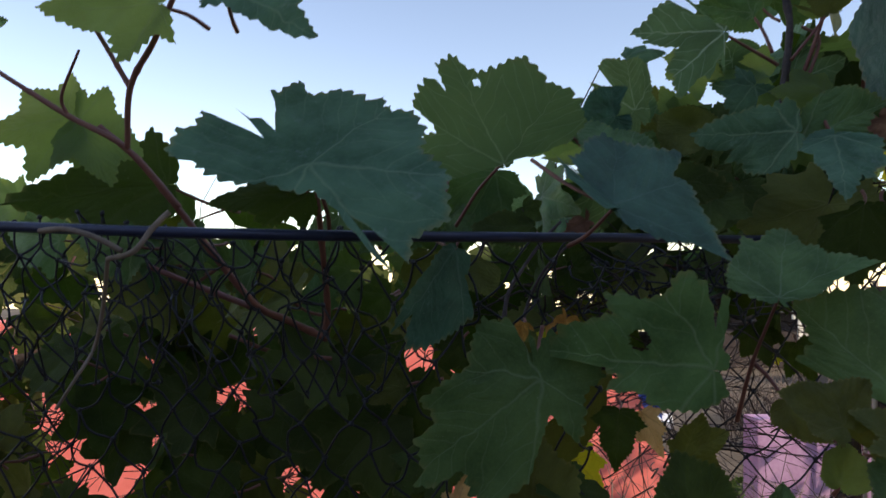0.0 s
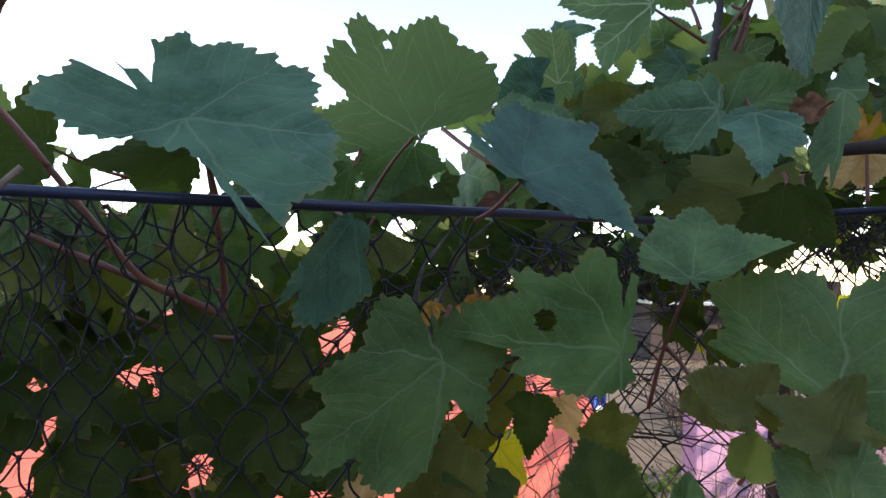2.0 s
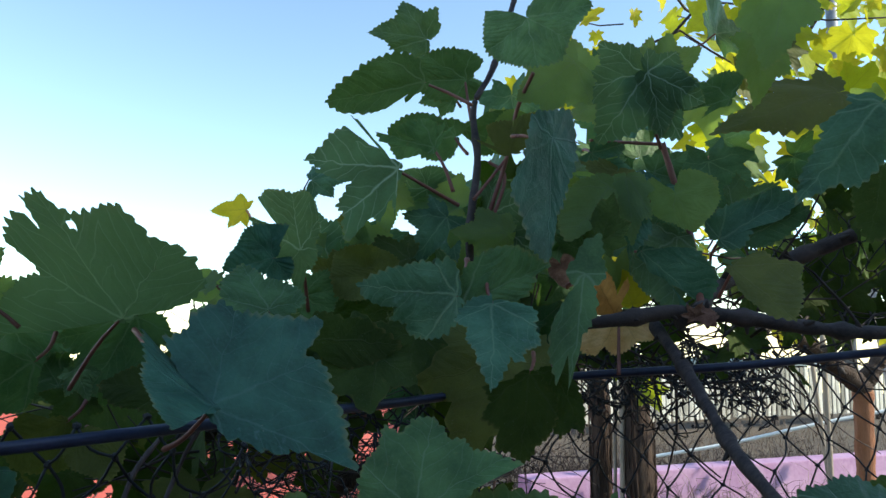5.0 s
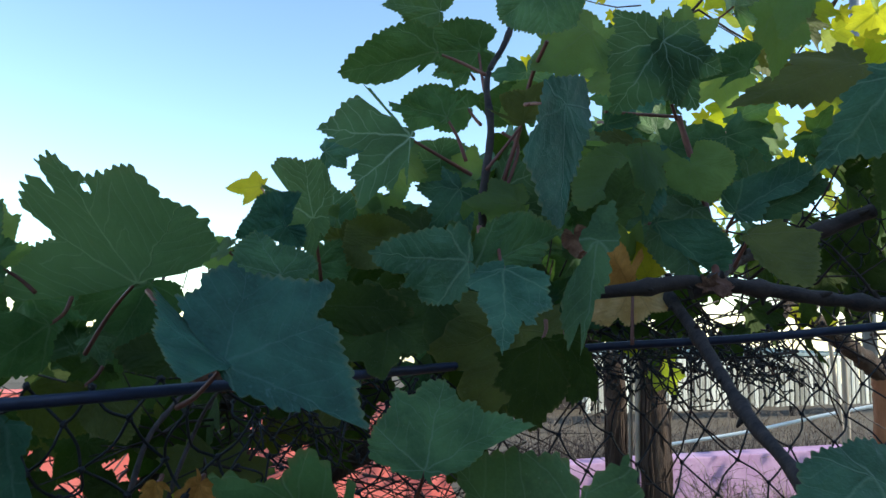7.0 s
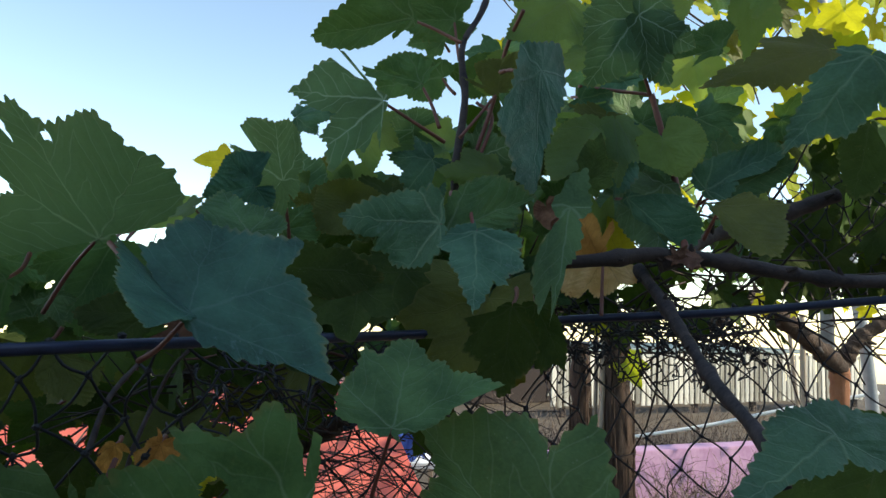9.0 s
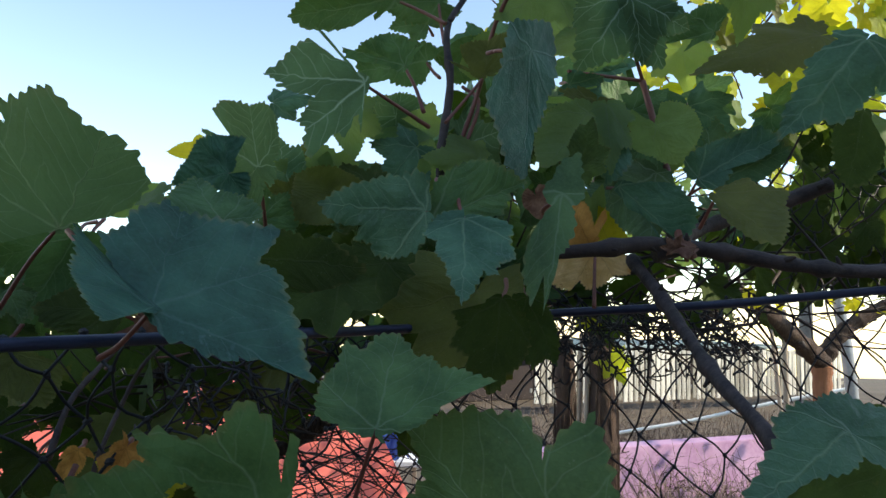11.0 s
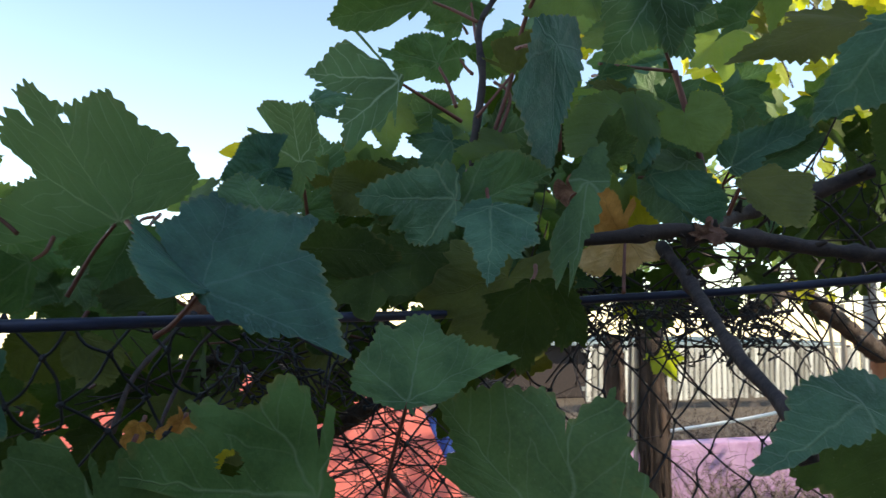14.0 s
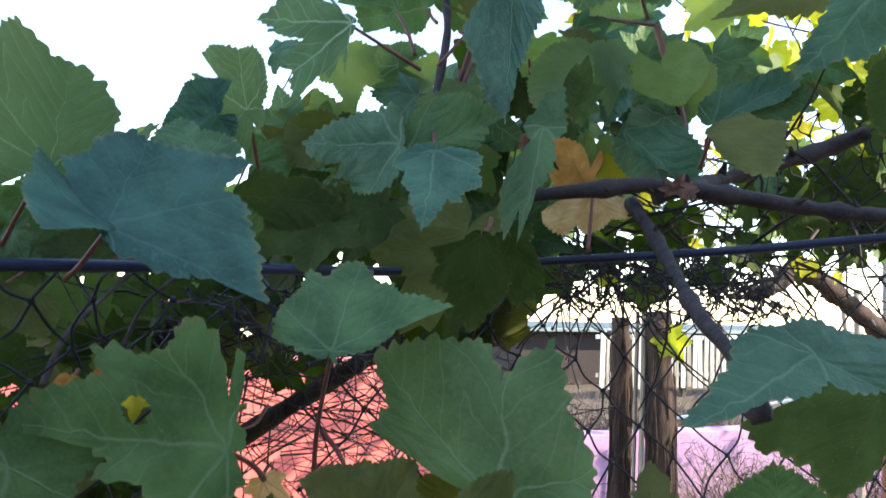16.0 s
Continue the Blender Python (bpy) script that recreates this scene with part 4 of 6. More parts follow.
vine_leaf((0.402, 0.655, 1.691), (-98, 25, 175), 0.046, ((6, 0.039), (20, 0.043), (29, 0.034), (41, 0.028), (114, 0.012), (118, 0.010)), ((11, 0.035), (26, 0.021), (48, 0.011), (96, 0.014), (168, 0.009)), (-0, 0), "dark", 260, None, sinus=.02)
vine_leaf((0.451, 0.710, 1.822), (-78, -37, 178), 0.054, ((7, 0.053), (29, 0.042), (52, 0.029), (82, 0.016), (175, 0.008)), ((11, 0.037), (30, 0.026), (69, 0.012), (73, 0.010)), (0, -0), "under", 230, None, sinus=.02)
vine_leaf((0.475, 0.730, 1.828), (-78, -5, 166), 0.056, ((13, 0.036), (37, 0.010), (41, 0.010)), ((24, 0.039), (33, 0.019), (37, 0.010)), (0, -0), "top", 231, None, sinus=.02)
vine_leaf((0.513, 0.750, 1.826), (-84, 26, 154), 0.035, ((31, 0.023), (78, 0.024), (124, 0.033), (156, 0.025), (160, 0.010)), ((19, 0.032), (54, 0.034), (86, 0.029), (148, 0.019), (152, 0.010)), (0, 0), "under", 232, None, sinus=.02)
vine_leaf((0.419, 0.730, 1.766), (-69, 35, 164), 0.020, ((24, 0.019), (59, 0.012), (169, 0.011)), ((27, 0.017), (74, 0.011), (137, 0.010), (141, 0.010)), (-0, 0), "brown", 233, None, sinus=.02)
vine_leaf((0.483, 0.775, 1.740), (85, -19, -13), 0.032, ((12, 0.027), (25, 0.024), (81, 0.015), (102, 0.016), (106, 0.010)), ((37, 0.029), (66, 0.021), (70, 0.010)), (-0, 0), "yellow", 228, None, sinus=.02)
vine_leaf((0.386, 0.660, 1.930), (-94, 53, 137), 0.041, ((19, 0.042), (43, 0.036), (84, 0.033), (120, 0.039), (166, 0.041)), ((12, 0.042), (30, 0.049), (105, 0.019), (109, 0.010)), (0, -0), "green", 234, None, sinus=.02)
vine_leaf((0.385, 0.740, 1.875), (-108, -58, -159), 0.028, ((28, 0.018), (157, 0.014), (175, 0.026)), ((29, 0.025), (62, 0.016), (145, 0.018), (149, 0.010)), (0, -0), "under", 235, None, sinus=.02)
vine_leaf((0.170, 0.660, 1.743), (-119, -61, -148), 0.023, ((51, 0.008), (147, 0.013), (151, 0.010)), ((26, 0.011), (126, 0.012), (157, 0.028), (175, 0.026)), (-0, 0), "under", 236, None, sinus=.02)
vine_leaf((0.204, 0.640, 1.746), (85, -47, 7), 0.007, ((82, 0.005), (142, 0.013), (162, 0.021), (166, 0.010)), ((30, 0.010), (63, 0.017), (104, 0.012), (165, 0.014)), (-0, 0), "green", 237, None, sinus=.02)
vine_leaf((0.118, 0.700, 1.720), (-110, -45, -153), 0.067, ((10, 0.056), (21, 0.040), (50, 0.012), (54, 0.010)), ((12, 0.070), (24, 0.067), (33, 0.051), (53, 0.037), (61, 0.022), (132, 0.016), (136, 0.010)), (-0, 0), "green", 238, None, sinus=.02)
vine_leaf((0.155, 0.660, 1.677), (32, -89, 58), 0.051, ((8, 0.041), (28, 0.027), (50, 0.009), (54, 0.010)), ((17, 0.041), (34, 0.026), (94, 0.010), (98, 0.010)), (0, -0), "dark", 239, None, sinus=.02)
vine_leaf((0.202, 0.600, 1.676), (-104, -64, -164), 0.026, ((2, 0.014), (113, 0.002), (117, 0.010)), ((18, 0.018), (59, 0.011), (63, 0.010)), (0, 0), "brown", 240, None, sinus=.02)
vine_leaf((0.189, 0.600, 1.607), (-96, -24, -165), 0.018, ((22, 0.017), (49, 0.014), (57, 0.008), (139, 0.005), (143, 0.010)), ((12, 0.017), (43, 0.010), (85, 0.013), (133, 0.009), (137, 0.010)), (-0, 0), "rust", 241, None, sinus=.02)
vine_leaf((0.156, 0.620, 1.602), (-98, -27, -163), 0.018, ((16, 0.015), (30, 0.008), (34, 0.010)), ((14, 0.016), (46, 0.010), (83, 0.005), (87, 0.010)), (-0, 0), "rust", 242, None, sinus=.02)
vine_leaf((0.209, 0.740, 1.552), (-91, -23, -177), 0.091, ((12, 0.105), (25, 0.094), (27, 0.049), (37, 0.077), (50, 0.020), (54, 0.010)), ((2, 0.085), (20, 0.029), (25, 0.057), (29, 0.010)), (-0, 0), "olive", 243, None, sinus=.02)
vine_leaf((0.110, 0.640, 1.650), (-75, 29, -151), 0.034, ((19, 0.027), (50, 0.021), (104, 0.012), (108, 0.010)), ((18, 0.030), (45, 0.025), (60, 0.012), (64, 0.010)), (0, 0), "olive", 244, None, sinus=.02)
vine_leaf((0.580, 0.800, 1.795), (88, 64, -2), 0.070, ((6, 0.069), (13, 0.049), (25, 0.033), (43, 0.015), (47, 0.010)), ((12, 0.061), (23, 0.045), (54, 0.030), (97, 0.017), (155, 0.014), (159, 0.010)), (-0, 0), "top", 247, None, sinus=.02)
vine_leaf((0.739, 0.850, 1.874), (-83, -12, 150), 0.074, ((22, 0.047), (61, 0.021), (65, 0.010)), ((13, 0.068), (40, 0.035), (44, 0.010)), (0, -0), "dark", 248, None, sinus=.02)
vine_leaf((0.569, 0.780, 1.914), (-132, -68, -136), 0.049, ((19, 0.044), (51, 0.025), (139, 0.023), (149, 0.006), (153, 0.010)), ((4, 0.015), (21, 0.028), (25, 0.010)), (-0, 0), "green", 249, None, sinus=.02)
vine_leaf((0.925, 1.220, 1.903), (-85, -8, 151), 0.116, ((11, 0.113), (31, 0.083), (75, 0.044), (79, 0.010)), ((14, 0.116), (36, 0.095), (75, 0.051), (111, 0.029), (115, 0.010)), (0, -0), "dark", 250, None, sinus=.02)
vine_leaf((0.984, 1.200, 1.853), (-78, -21, 150), 0.097, ((25, 0.070), (58, 0.035), (62, 0.010)), ((11, 0.100), (37, 0.061), (41, 0.010)), (0, 0), "dark", 251, None, sinus=.02)
vine_leaf((0.488, 0.760, 1.781), (-100, 45, 154), 0.063, ((5, 0.035), (7, 0.062), (19, 0.054), (25, 0.024), (29, 0.010)), ((16, 0.063), (26, 0.060), (46, 0.042), (54, 0.021), (58, 0.010)), (0, -0), "top", 252, None, sinus=.02)
vine_leaf((0.097, 0.600, 1.694), (-124, -48, -138), 0.054, ((17, 0.051), (38, 0.039), (63, 0.021), (67, 0.010)), ((18, 0.040), (42, 0.031), (62, 0.015), (66, 0.010)), (0, 0), "green", 253, None, sinus=.02)
vine_leaf((0.087, 0.660, 1.653), (-121, -63, -146), 0.046, ((15, 0.038), (40, 0.025), (44, 0.010)), ((18, 0.046), (56, 0.034), (104, 0.025), (132, 0.009), (136, 0.010)), (-0, 0), "olive", 254, None, sinus=.02)
vine_leaf((0.337, 0.760, 1.873), (-143, -72, -126), 0.054, ((17, 0.056), (36, 0.041), (65, 0.017), (153, 0.012), (157, 0.010)), ((12, 0.050), (18, 0.032), (81, 0.014), (85, 0.010)), (0, 0), "green", 255, (0.010, -0.020, -0.019), sinus=.02)
vine_leaf((0.345, 0.760, 1.921), (-178, -70, -92), 0.052, ((10, 0.052), (32, 0.039), (79, 0.025), (135, 0.022), (139, 0.010)), ((14, 0.039), (60, 0.018), (162, 0.015), (166, 0.010)), (0, -0), "green", 256, (0.005, -0.010, -0.037), sinus=.02)
vine_leaf((0.346, 0.770, 1.883), (-136, 62, 145), 0.042, ((10, 0.035), (42, 0.024), (46, 0.010)), ((26, 0.043), (29, 0.063), (63, 0.018), (67, 0.010)), (0, 0), "green", 257, None, sinus=.02)
vine_leaf((0.314, 0.780, 1.834), (-175, -79, -95), 0.033, ((18, 0.030), (74, 0.017), (158, 0.026), (162, 0.010)), ((31, 0.028), (90, 0.019), (154, 0.032), (158, 0.010)), (0, 0), "pale", 258, None, sinus=.02)
vine_leaf((0.041, 0.628, 1.733), (77, -6, 2), 0.045, ((21, 0.036), (71, 0.026)), ((31, 0.039), (81, 0.028)), (-9, -9), "under", 2, (0.024, 0.010, -0.019))
vine_leaf((0.464, 0.740, 1.840), (-81, -20, -180), 0.063, ((34, 0.040), (84, 0.029)), ((14, 0.049), (64, 0.035)), (12, 12), "olive", 10, None)
vine_leaf((0.467, 0.720, 1.832), (-80, 2, 175), 0.054, ((22, 0.031), (72, 0.022)), ((31, 0.036), (81, 0.026)), (-23, -23), "under", 11, None)
vine_leaf((0.485, 0.730, 1.917), (-90, -34, 180), 0.068, ((43, 0.061), (93, 0.044)), ((64, 0.058), (114, 0.042)), (0, 0), "pale", 12, (0.017, 0.020, -0.055))
vine_leaf((0.487, 0.730, 1.918), (-90, 61, -180), 0.051, ((50, 0.053), (100, 0.038)), ((67, 0.030), (117, 0.021)), (0, 0), "pale", 13, None)
vine_leaf((0.427, 0.720, 1.920), (-71, -51, 169), 0.059, ((52, 0.047), (102, 0.034)), ((25, 0.049), (75, 0.035)), (-0, -0), "under", 14, None)
vine_leaf((0.705, 0.860, 1.950), (-34, -51, 118), 0.134, ((56, 0.069), (106, 0.050)), ((18, 0.082), (68, 0.059)), (-10, -10), "olive", 15, None)
vine_leaf((0.608, 0.800, 1.978), (-90, -5, -180), 0.065, ((31, 0.042), (81, 0.030)), ((42, 0.040), (92, 0.029)), (0, 0), "under", 16, None)
vine_leaf((0.683, 0.760, 1.903), (-68, -38, 155), 0.115, ((39, 0.038), (89, 0.027)), ((22, 0.077), (72, 0.056)), (-12, -12), "top", 17, None)
vine_leaf((0.610, 0.880, 1.839), (-7, 71, -104), 0.075, ((46, 0.049), (96, 0.035)), ((34, 0.051), (84, 0.037)), (7, 7), "green", 18, None)
vine_leaf((0.524, 0.800, 1.833), (-79, -33, -180), 0.050, ((42, 0.036), (92, 0.026)), ((41, 0.037), (91, 0.027)), (11, 11), "green", 19, None)
vine_leaf((0.453, 0.780, 1.866), (-90, 55, -180), 0.051, ((44, 0.026), (94, 0.019)), ((51, 0.029), (101, 0.021)), (0, 0), "top", 20, None)
vine_leaf((0.313, 0.720, 1.714), (-62, -23, 170), 0.049, ((46, 0.041), (96, 0.029)), ((63, 0.046), (113, 0.033)), (7, 7), "dark", 22, None)
vine_leaf((0.224, 0.750, 1.834), (25, 68, -67), 0.034, ((49, 0.023), (99, 0.017)), ((42, 0.023), (92, 0.017)), (-20, -20), "top", 24, None)
vine_leaf((0.203, 0.700, 1.733), (9, -60, 106), 0.050, ((52, 0.033), (102, 0.024)), ((48, 0.027), (98, 0.020)), (12, 12), "under", 25, None)
vine_leaf((0.086, 1.050, 1.859), (-90, -88, 180), 0.045, ((76, 0.021), (126, 0.015)), ((46, 0.031), (96, 0.022)), (0, 0), "yellow", 26, (0.109, -0.250, -0.092))
vine_leaf((0.120, 0.680, 1.722), (-100, -29, -160), 0.066, ((42, 0.054), (92, 0.039)), ((42, 0.045), (92, 0.032)), (-2, -2), "green", 27, None)
vine_leaf((0.138, 0.700, 1.679), (-11, -64, 154), 0.049, ((66, 0.024), (116, 0.018)), ((27, 0.028), (77, 0.020)), (-20, -20), "dark", 28, None)
vine_leaf((0.450, 0.500, 1.580), (35, 5, -8), 0.025, ((24, 0.015), (74, 0.011)), ((22, 0.013), (72, 0.009)), (6, 6), "olive", 31, None)
vine_leaf((0.380, 0.510, 1.551), (40, -34, 47), 0.040, ((83, 0.043), (133, 0.031)), ((43, 0.030), (93, 0.022)), (12, 12), "olive", 32, None)
vine_leaf((-0.019, 0.428, 1.786), (-2, -78, 100), 0.073, ((35, 0.052), (85, 0.037)), ((70, 0.038), (120, 0.028)), (1, 1), "under", 33, None)
vine_leaf((0.024, 0.427, 1.793), (-48, 43, -136), 0.077, ((13, 0.036), (63, 0.026)), ((20, 0.053), (70, 0.038)), (10, 10), "top", 34, None)
vine_leaf((-0.124, 0.480, 1.737), (-42, -75, 140), 0.070, ((37, 0.051), (87, 0.036)), ((47, 0.051), (97, 0.036)), (-2, -2), "under", 35, None)
vine_leaf((-0.117, 0.480, 1.736), (-69, 62, -156), 0.060, ((30, 0.055), (80, 0.039)), ((73, 0.030), (123, 0.021)), (11, 11), "under", 36, None)
vine_leaf((-0.073, 0.510, 1.696), (-31, -76, 125), 0.127, ((23, 0.066), (73, 0.048)), ((27, 0.058), (77, 0.042)), (1, 1), "dark", 37, None)
vine_leaf((0.055, 0.469, 1.685), (-24, -72, 113), 0.066, ((27, 0.042), (77, 0.030)), ((31, 0.035), (81, 0.025)), (-16, -16), "dark", 38, (-0.046, 0.010, -0.000))
vine_leaf((-0.152, 0.430, 1.783), (90, 77, -0), 0.023, ((52, 0.025), (102, 0.018)), ((39, 0.021), (89, 0.015)), (-0, -0), "top", 39, None)
vine_leaf((-0.178, 0.611, 1.699), (90, 72, -0), 0.037, ((27, 0.027), (77, 0.019)), ((35, 0.025), (85, 0.018)), (0, 0), "under", 40, None)
vine_leaf((0.122, 0.600, 1.534), (90, -44, 0), 0.031, ((65, 0.026), (115, 0.019)), ((39, 0.021), (89, 0.015)), (0, 0), "tan", 41, None)
vine_leaf((0.111, 0.600, 1.465), (90, 19, 0), 0.035, ((40, 0.019), (90, 0.014)), ((50, 0.017), (100, 0.013)), (0, 0), "tan", 42, None)
vine_leaf((0.173, 0.600, 1.581), (-45, -7, 174), 0.029, ((34, 0.017), (84, 0.012)), ((36, 0.014), (86, 0.010)), (12, 12), "dark", 43, None)
vine_leaf((0.310, 0.800, 1.973), (90, -82, 0), 0.054, ((52, 0.043), (102, 0.031)), ((28, 0.032), (78, 0.023)), (0, 0), "green", 44, None)
vine_leaf((0.461, 0.850, 1.939), (90, -10, 0), 0.063, ((39, 0.045), (89, 0.033)), ((34, 0.046), (84, 0.033)), (0, 0), "under", 47, None)
vine_leaf((0.520, 0.850, 1.951), (84, -45, 9), 0.060, ((56, 0.057), (106, 0.041)), ((60, 0.045), (110, 0.032)), (-6, -6), "under", 48, None)
vine_leaf((0.529, 0.860, 1.960), (90, 55, -0), 0.061, ((41, 0.049), (91, 0.035)), ((36, 0.052), (86, 0.037)), (0, 0), "under", 49, None)
vine_leaf((0.336, 0.800, 1.920), (90, -50, 0), 0.040, ((69, 0.044), (119, 0.032)), ((50, 0.031), (100, 0.022)), (0, 0), "green", 50, None)
vine_leaf((0.608, 0.750, 2.003), (-90, -15, -180), 0.080, ((36, 0.055), (86, 0.039)), ((57, 0.039), (107, 0.028)), (0, 0), "under", 51, None)
vine_leaf((0.276, 0.760, 1.779), (34, -76, 68), 0.054, ((47, 0.039), (97, 0.028)), ((52, 0.029), (102, 0.021)), (3, 3), "under", 52, None)
vine_leaf((0.302, 0.750, 1.771), (-50, -60, 145), 0.065, ((65, 0.035), (115, 0.026)), ((38, 0.042), (88, 0.030)), (-6, -6), "dark", 53, None)
vine_leaf((0.331, 0.770, 1.807), (-73, -36, 170), 0.055, ((58, 0.036), (108, 0.026)), ((51, 0.040), (101, 0.029)), (2, 2), "top", 54, None)
vine_leaf((0.340, 0.780, 1.818), (26, -68, 66), 0.060, ((38, 0.049), (88, 0.035)), ((46, 0.039), (96, 0.028)), (1, 1), "under", 55, None)
vine_leaf((0.274, 0.760, 1.838), (-78, 13, -179), 0.048, ((51, 0.028), (101, 0.020)), ((44, 0.038), (94, 0.027)), (-11, -11), "under", 56, None)
vine_leaf((0.376, 0.720, 1.788), (6, -80, 98), 0.042, ((57, 0.032), (107, 0.023)), ((49, 0.029), (99, 0.021)), (-23, -23), "under", 57, None)
vine_leaf((0.382, 0.800, 1.901), (-62, -42, 168), 0.029, ((78, 0.017), (128, 0.012)), ((81, 0.037), (131, 0.026)), (5, 5), "under", 58, None)
vine_leaf((0.492, 0.840, 1.941), (-58, -55, 142), 0.058, ((69, 0.025), (119, 0.018)), ((43, 0.055), (93, 0.039)), (-5, -5), "under", 59, None)
vine_leaf((0.239, 0.800, 1.690), (-90, -60, 180), 0.056, ((73, 0.026), (123, 0.019)), ((45, 0.047), (95, 0.034)), (0, 0), "dark", 60, None)
vine_leaf((0.224, 0.560, 1.606), (-71, 6, -178), 0.016, ((52, 0.011), (102, 0.008)), ((45, 0.011), (95, 0.008)), (-18, -18), "yellow", 61, None)
vine_leaf((0.411, 0.800, 1.830), (-73, -33, 170), 0.051, ((54, 0.033), (104, 0.024)), ((46, 0.042), (96, 0.030)), (-0, -0), "dark", 62, None)
vine_leaf((0.345, 0.520, 1.562), (43, -50, 55), 0.036, ((97, 0.029), (147, 0.021)), ((50, 0.019), (100, 0.014)), (11, 11), "olive", 63, None)
vine_leaf((0.268, 0.600, 1.521), (90, 22, 0), 0.032, ((36, 0.034), (86, 0.024)), ((25, 0.019), (75, 0.014)), (0, 0), "olive", 64, None)
vine_leaf((0.033, 0.628, 1.731), (90, 16, -0), 0.043, ((45, 0.027), (95, 0.020)), ((56, 0.042), (106, 0.030)), (0, 0), "green", 65, None)
vine_leaf((-0.007, 0.669, 1.722), (-90, 46, 180), 0.053, ((88, 0.040), (138, 0.029)), ((44, 0.041), (94, 0.030)), (0, 0), "green", 66, None)
vine_leaf((0.004, 0.629, 1.684), (-90, 50, -180), 0.040, ((61, 0.035), (111, 0.025)), ((75, 0.020), (125, 0.015)), (0, 0), "green", 67, None)
vine_leaf((0.225, 0.620, 1.727), (52, -27, 20), 0.044, ((19, 0.023), (63, 0.021), (111, 0.024)), ((25, 0.038), (47, 0.029), (97, 0.021)), (8, 8), "green", 83, None, sinus=.03)
vine_leaf((0.189, 0.630, 1.743), (-17, -47, 83), 0.030, ((19, 0.024), (68, 0.014), (118, 0.010)), ((25, 0.015), (75, 0.011)), (3, 3), "under", 84, None)
vine_leaf((0.289, 0.700, 1.753), (-17, -86, 121), 0.041, ((26, 0.041), (79, 0.021), (129, 0.015)), ((20, 0.039), (69, 0.010), (119, 0.007)), (1, 1), "olive", 85, None, sinus=.05)
vine_leaf((0.575, 1.220, 1.788), (90, -20, 0), 0.058, ((42, 0.051), (92, 0.037)), ((38, 0.036), (88, 0.026)), (0, 0), "yellow", 88, None)
vine_leaf((0.607, 1.280, 1.792), (90, 16, 0), 0.043, ((39, 0.030), (89, 0.021)), ((37, 0.035), (87, 0.025)), (0, 0), "yellow", 89, None)
vine_leaf((0.705, 1.220, 1.826), (90, -17, 0), 0.014, ((79, 0.009), (129, 0.006)), ((40, 0.014), (90, 0.010)), (-0, -0), "yellow", 90, None)
vine_leaf((0.520, 0.770, 1.794), (-72, -10, 175), 0.068, ((22, 0.058), (41, 0.053), (69, 0.030), (119, 0.021)), ((14, 0.045), (41, 0.034), (62, 0.017), (112, 0.012)), (2, 2), "green", 92, None, sinus=.05)
vine_leaf((0.543, 0.850, 1.815), (90, 40, -15), 0.060, ((26, 0.040), (53, 0.020), (103, 0.015)), ((26, 0.057), (46, 0.044), (96, 0.032)), (2, 2), "under", 93, None, sinus=.05)
vine_leaf((0.566, 0.800, 1.798), (71, 58, -31), 0.076, ((7, 0.066), (13, 0.045), (13, 0.026), (63, 0.019)), ((15, 0.067), (22, 0.045), (47, 0.028), (97, 0.020)), (9, 9), "top", 94, None, sinus=.04)
vine_leaf((0.524, 0.820, 1.845), (-71, -6, 163), 0.070, ((39, 0.048), (72, 0.042), (122, 0.030)), ((16, 0.037), (46, 0.018), (96, 0.013)), (13, 13), "top", 95, None, sinus=.05)
vine_leaf((0.443, 0.700, 1.781), (87, 59, -31), 0.025, ((42, 0.020), (92, 0.014)), ((44, 0.036), (60, 0.032), (110, 0.023)), (2, 2), "dark", 96, None)
vine_leaf((0.472, 0.780, 1.744), (67, -77, 42), 0.032, ((55, 0.043), (88, 0.043), (138, 0.031)), ((39, 0.023), (89, 0.017)), (9, 9), "under", 98, None)
vine_leaf((0.276, 0.550, 1.489), (75, -13, 14), 0.048, ((36, 0.039), (86, 0.028)), ((33, 0.035), (83, 0.025)), (5, 5), "dark", 99, None, sinus=.1)
vine_leaf((0.382, 0.500, 1.518), (63, -12, 2), 0.044, ((36, 0.040), (68, 0.033), (118, 0.024)), ((34, 0.040), (62, 0.028), (112, 0.020)), (14, 14), "green", 100, None, sinus=.1)
vine_leaf((0.346, 0.530, 1.529), (65, 13, -3), 0.024, ((41, 0.020), (91, 0.015)), ((46, 0.018), (96, 0.013)), (30, 30), "under", 101, None, sinus=.1)
vine_leaf((0.165, 0.600, 1.460), (82, 8, 5), 0.066, ((30, 0.057), (80, 0.041)), ((19, 0.043), (69, 0.031)), (21, 21), "olive", 102, None, sinus=.15)
vine_leaf((0.168, 0.900, 1.437), (-90, 12, -180), 0.071, ((41, 0.052), (91, 0.038)), ((31, 0.046), (81, 0.033)), (0, 0), "yellow", 103, None)
vine_leaf((0.151, 1.000, 1.428), (-90, 75, -180), 0.040, ((91, 0.022), (141, 0.016)), ((27, 0.028), (77, 0.020)), (0, 0), "lime", 104, None)
vine_leaf((0.224, 0.660, 1.535), (-90, -3, -180), 0.047, ((24, 0.030), (74, 0.022)), ((21, 0.030), (71, 0.022)), (0, 0), "dark", 105, None)
vine_leaf((0.240, 0.720, 1.525), (-90, 26, -180), 0.040, ((35, 0.024), (85, 0.017)), ((32, 0.023), (82, 0.017)), (0, 0), "tan", 106, None)
vine_leaf((0.366, 0.900, 1.559), (90, 49, 0), 0.014, ((50, 0.014), (100, 0.010)), ((68, 0.009), (118, 0.007)), (0, 0), "lime", 108, None)
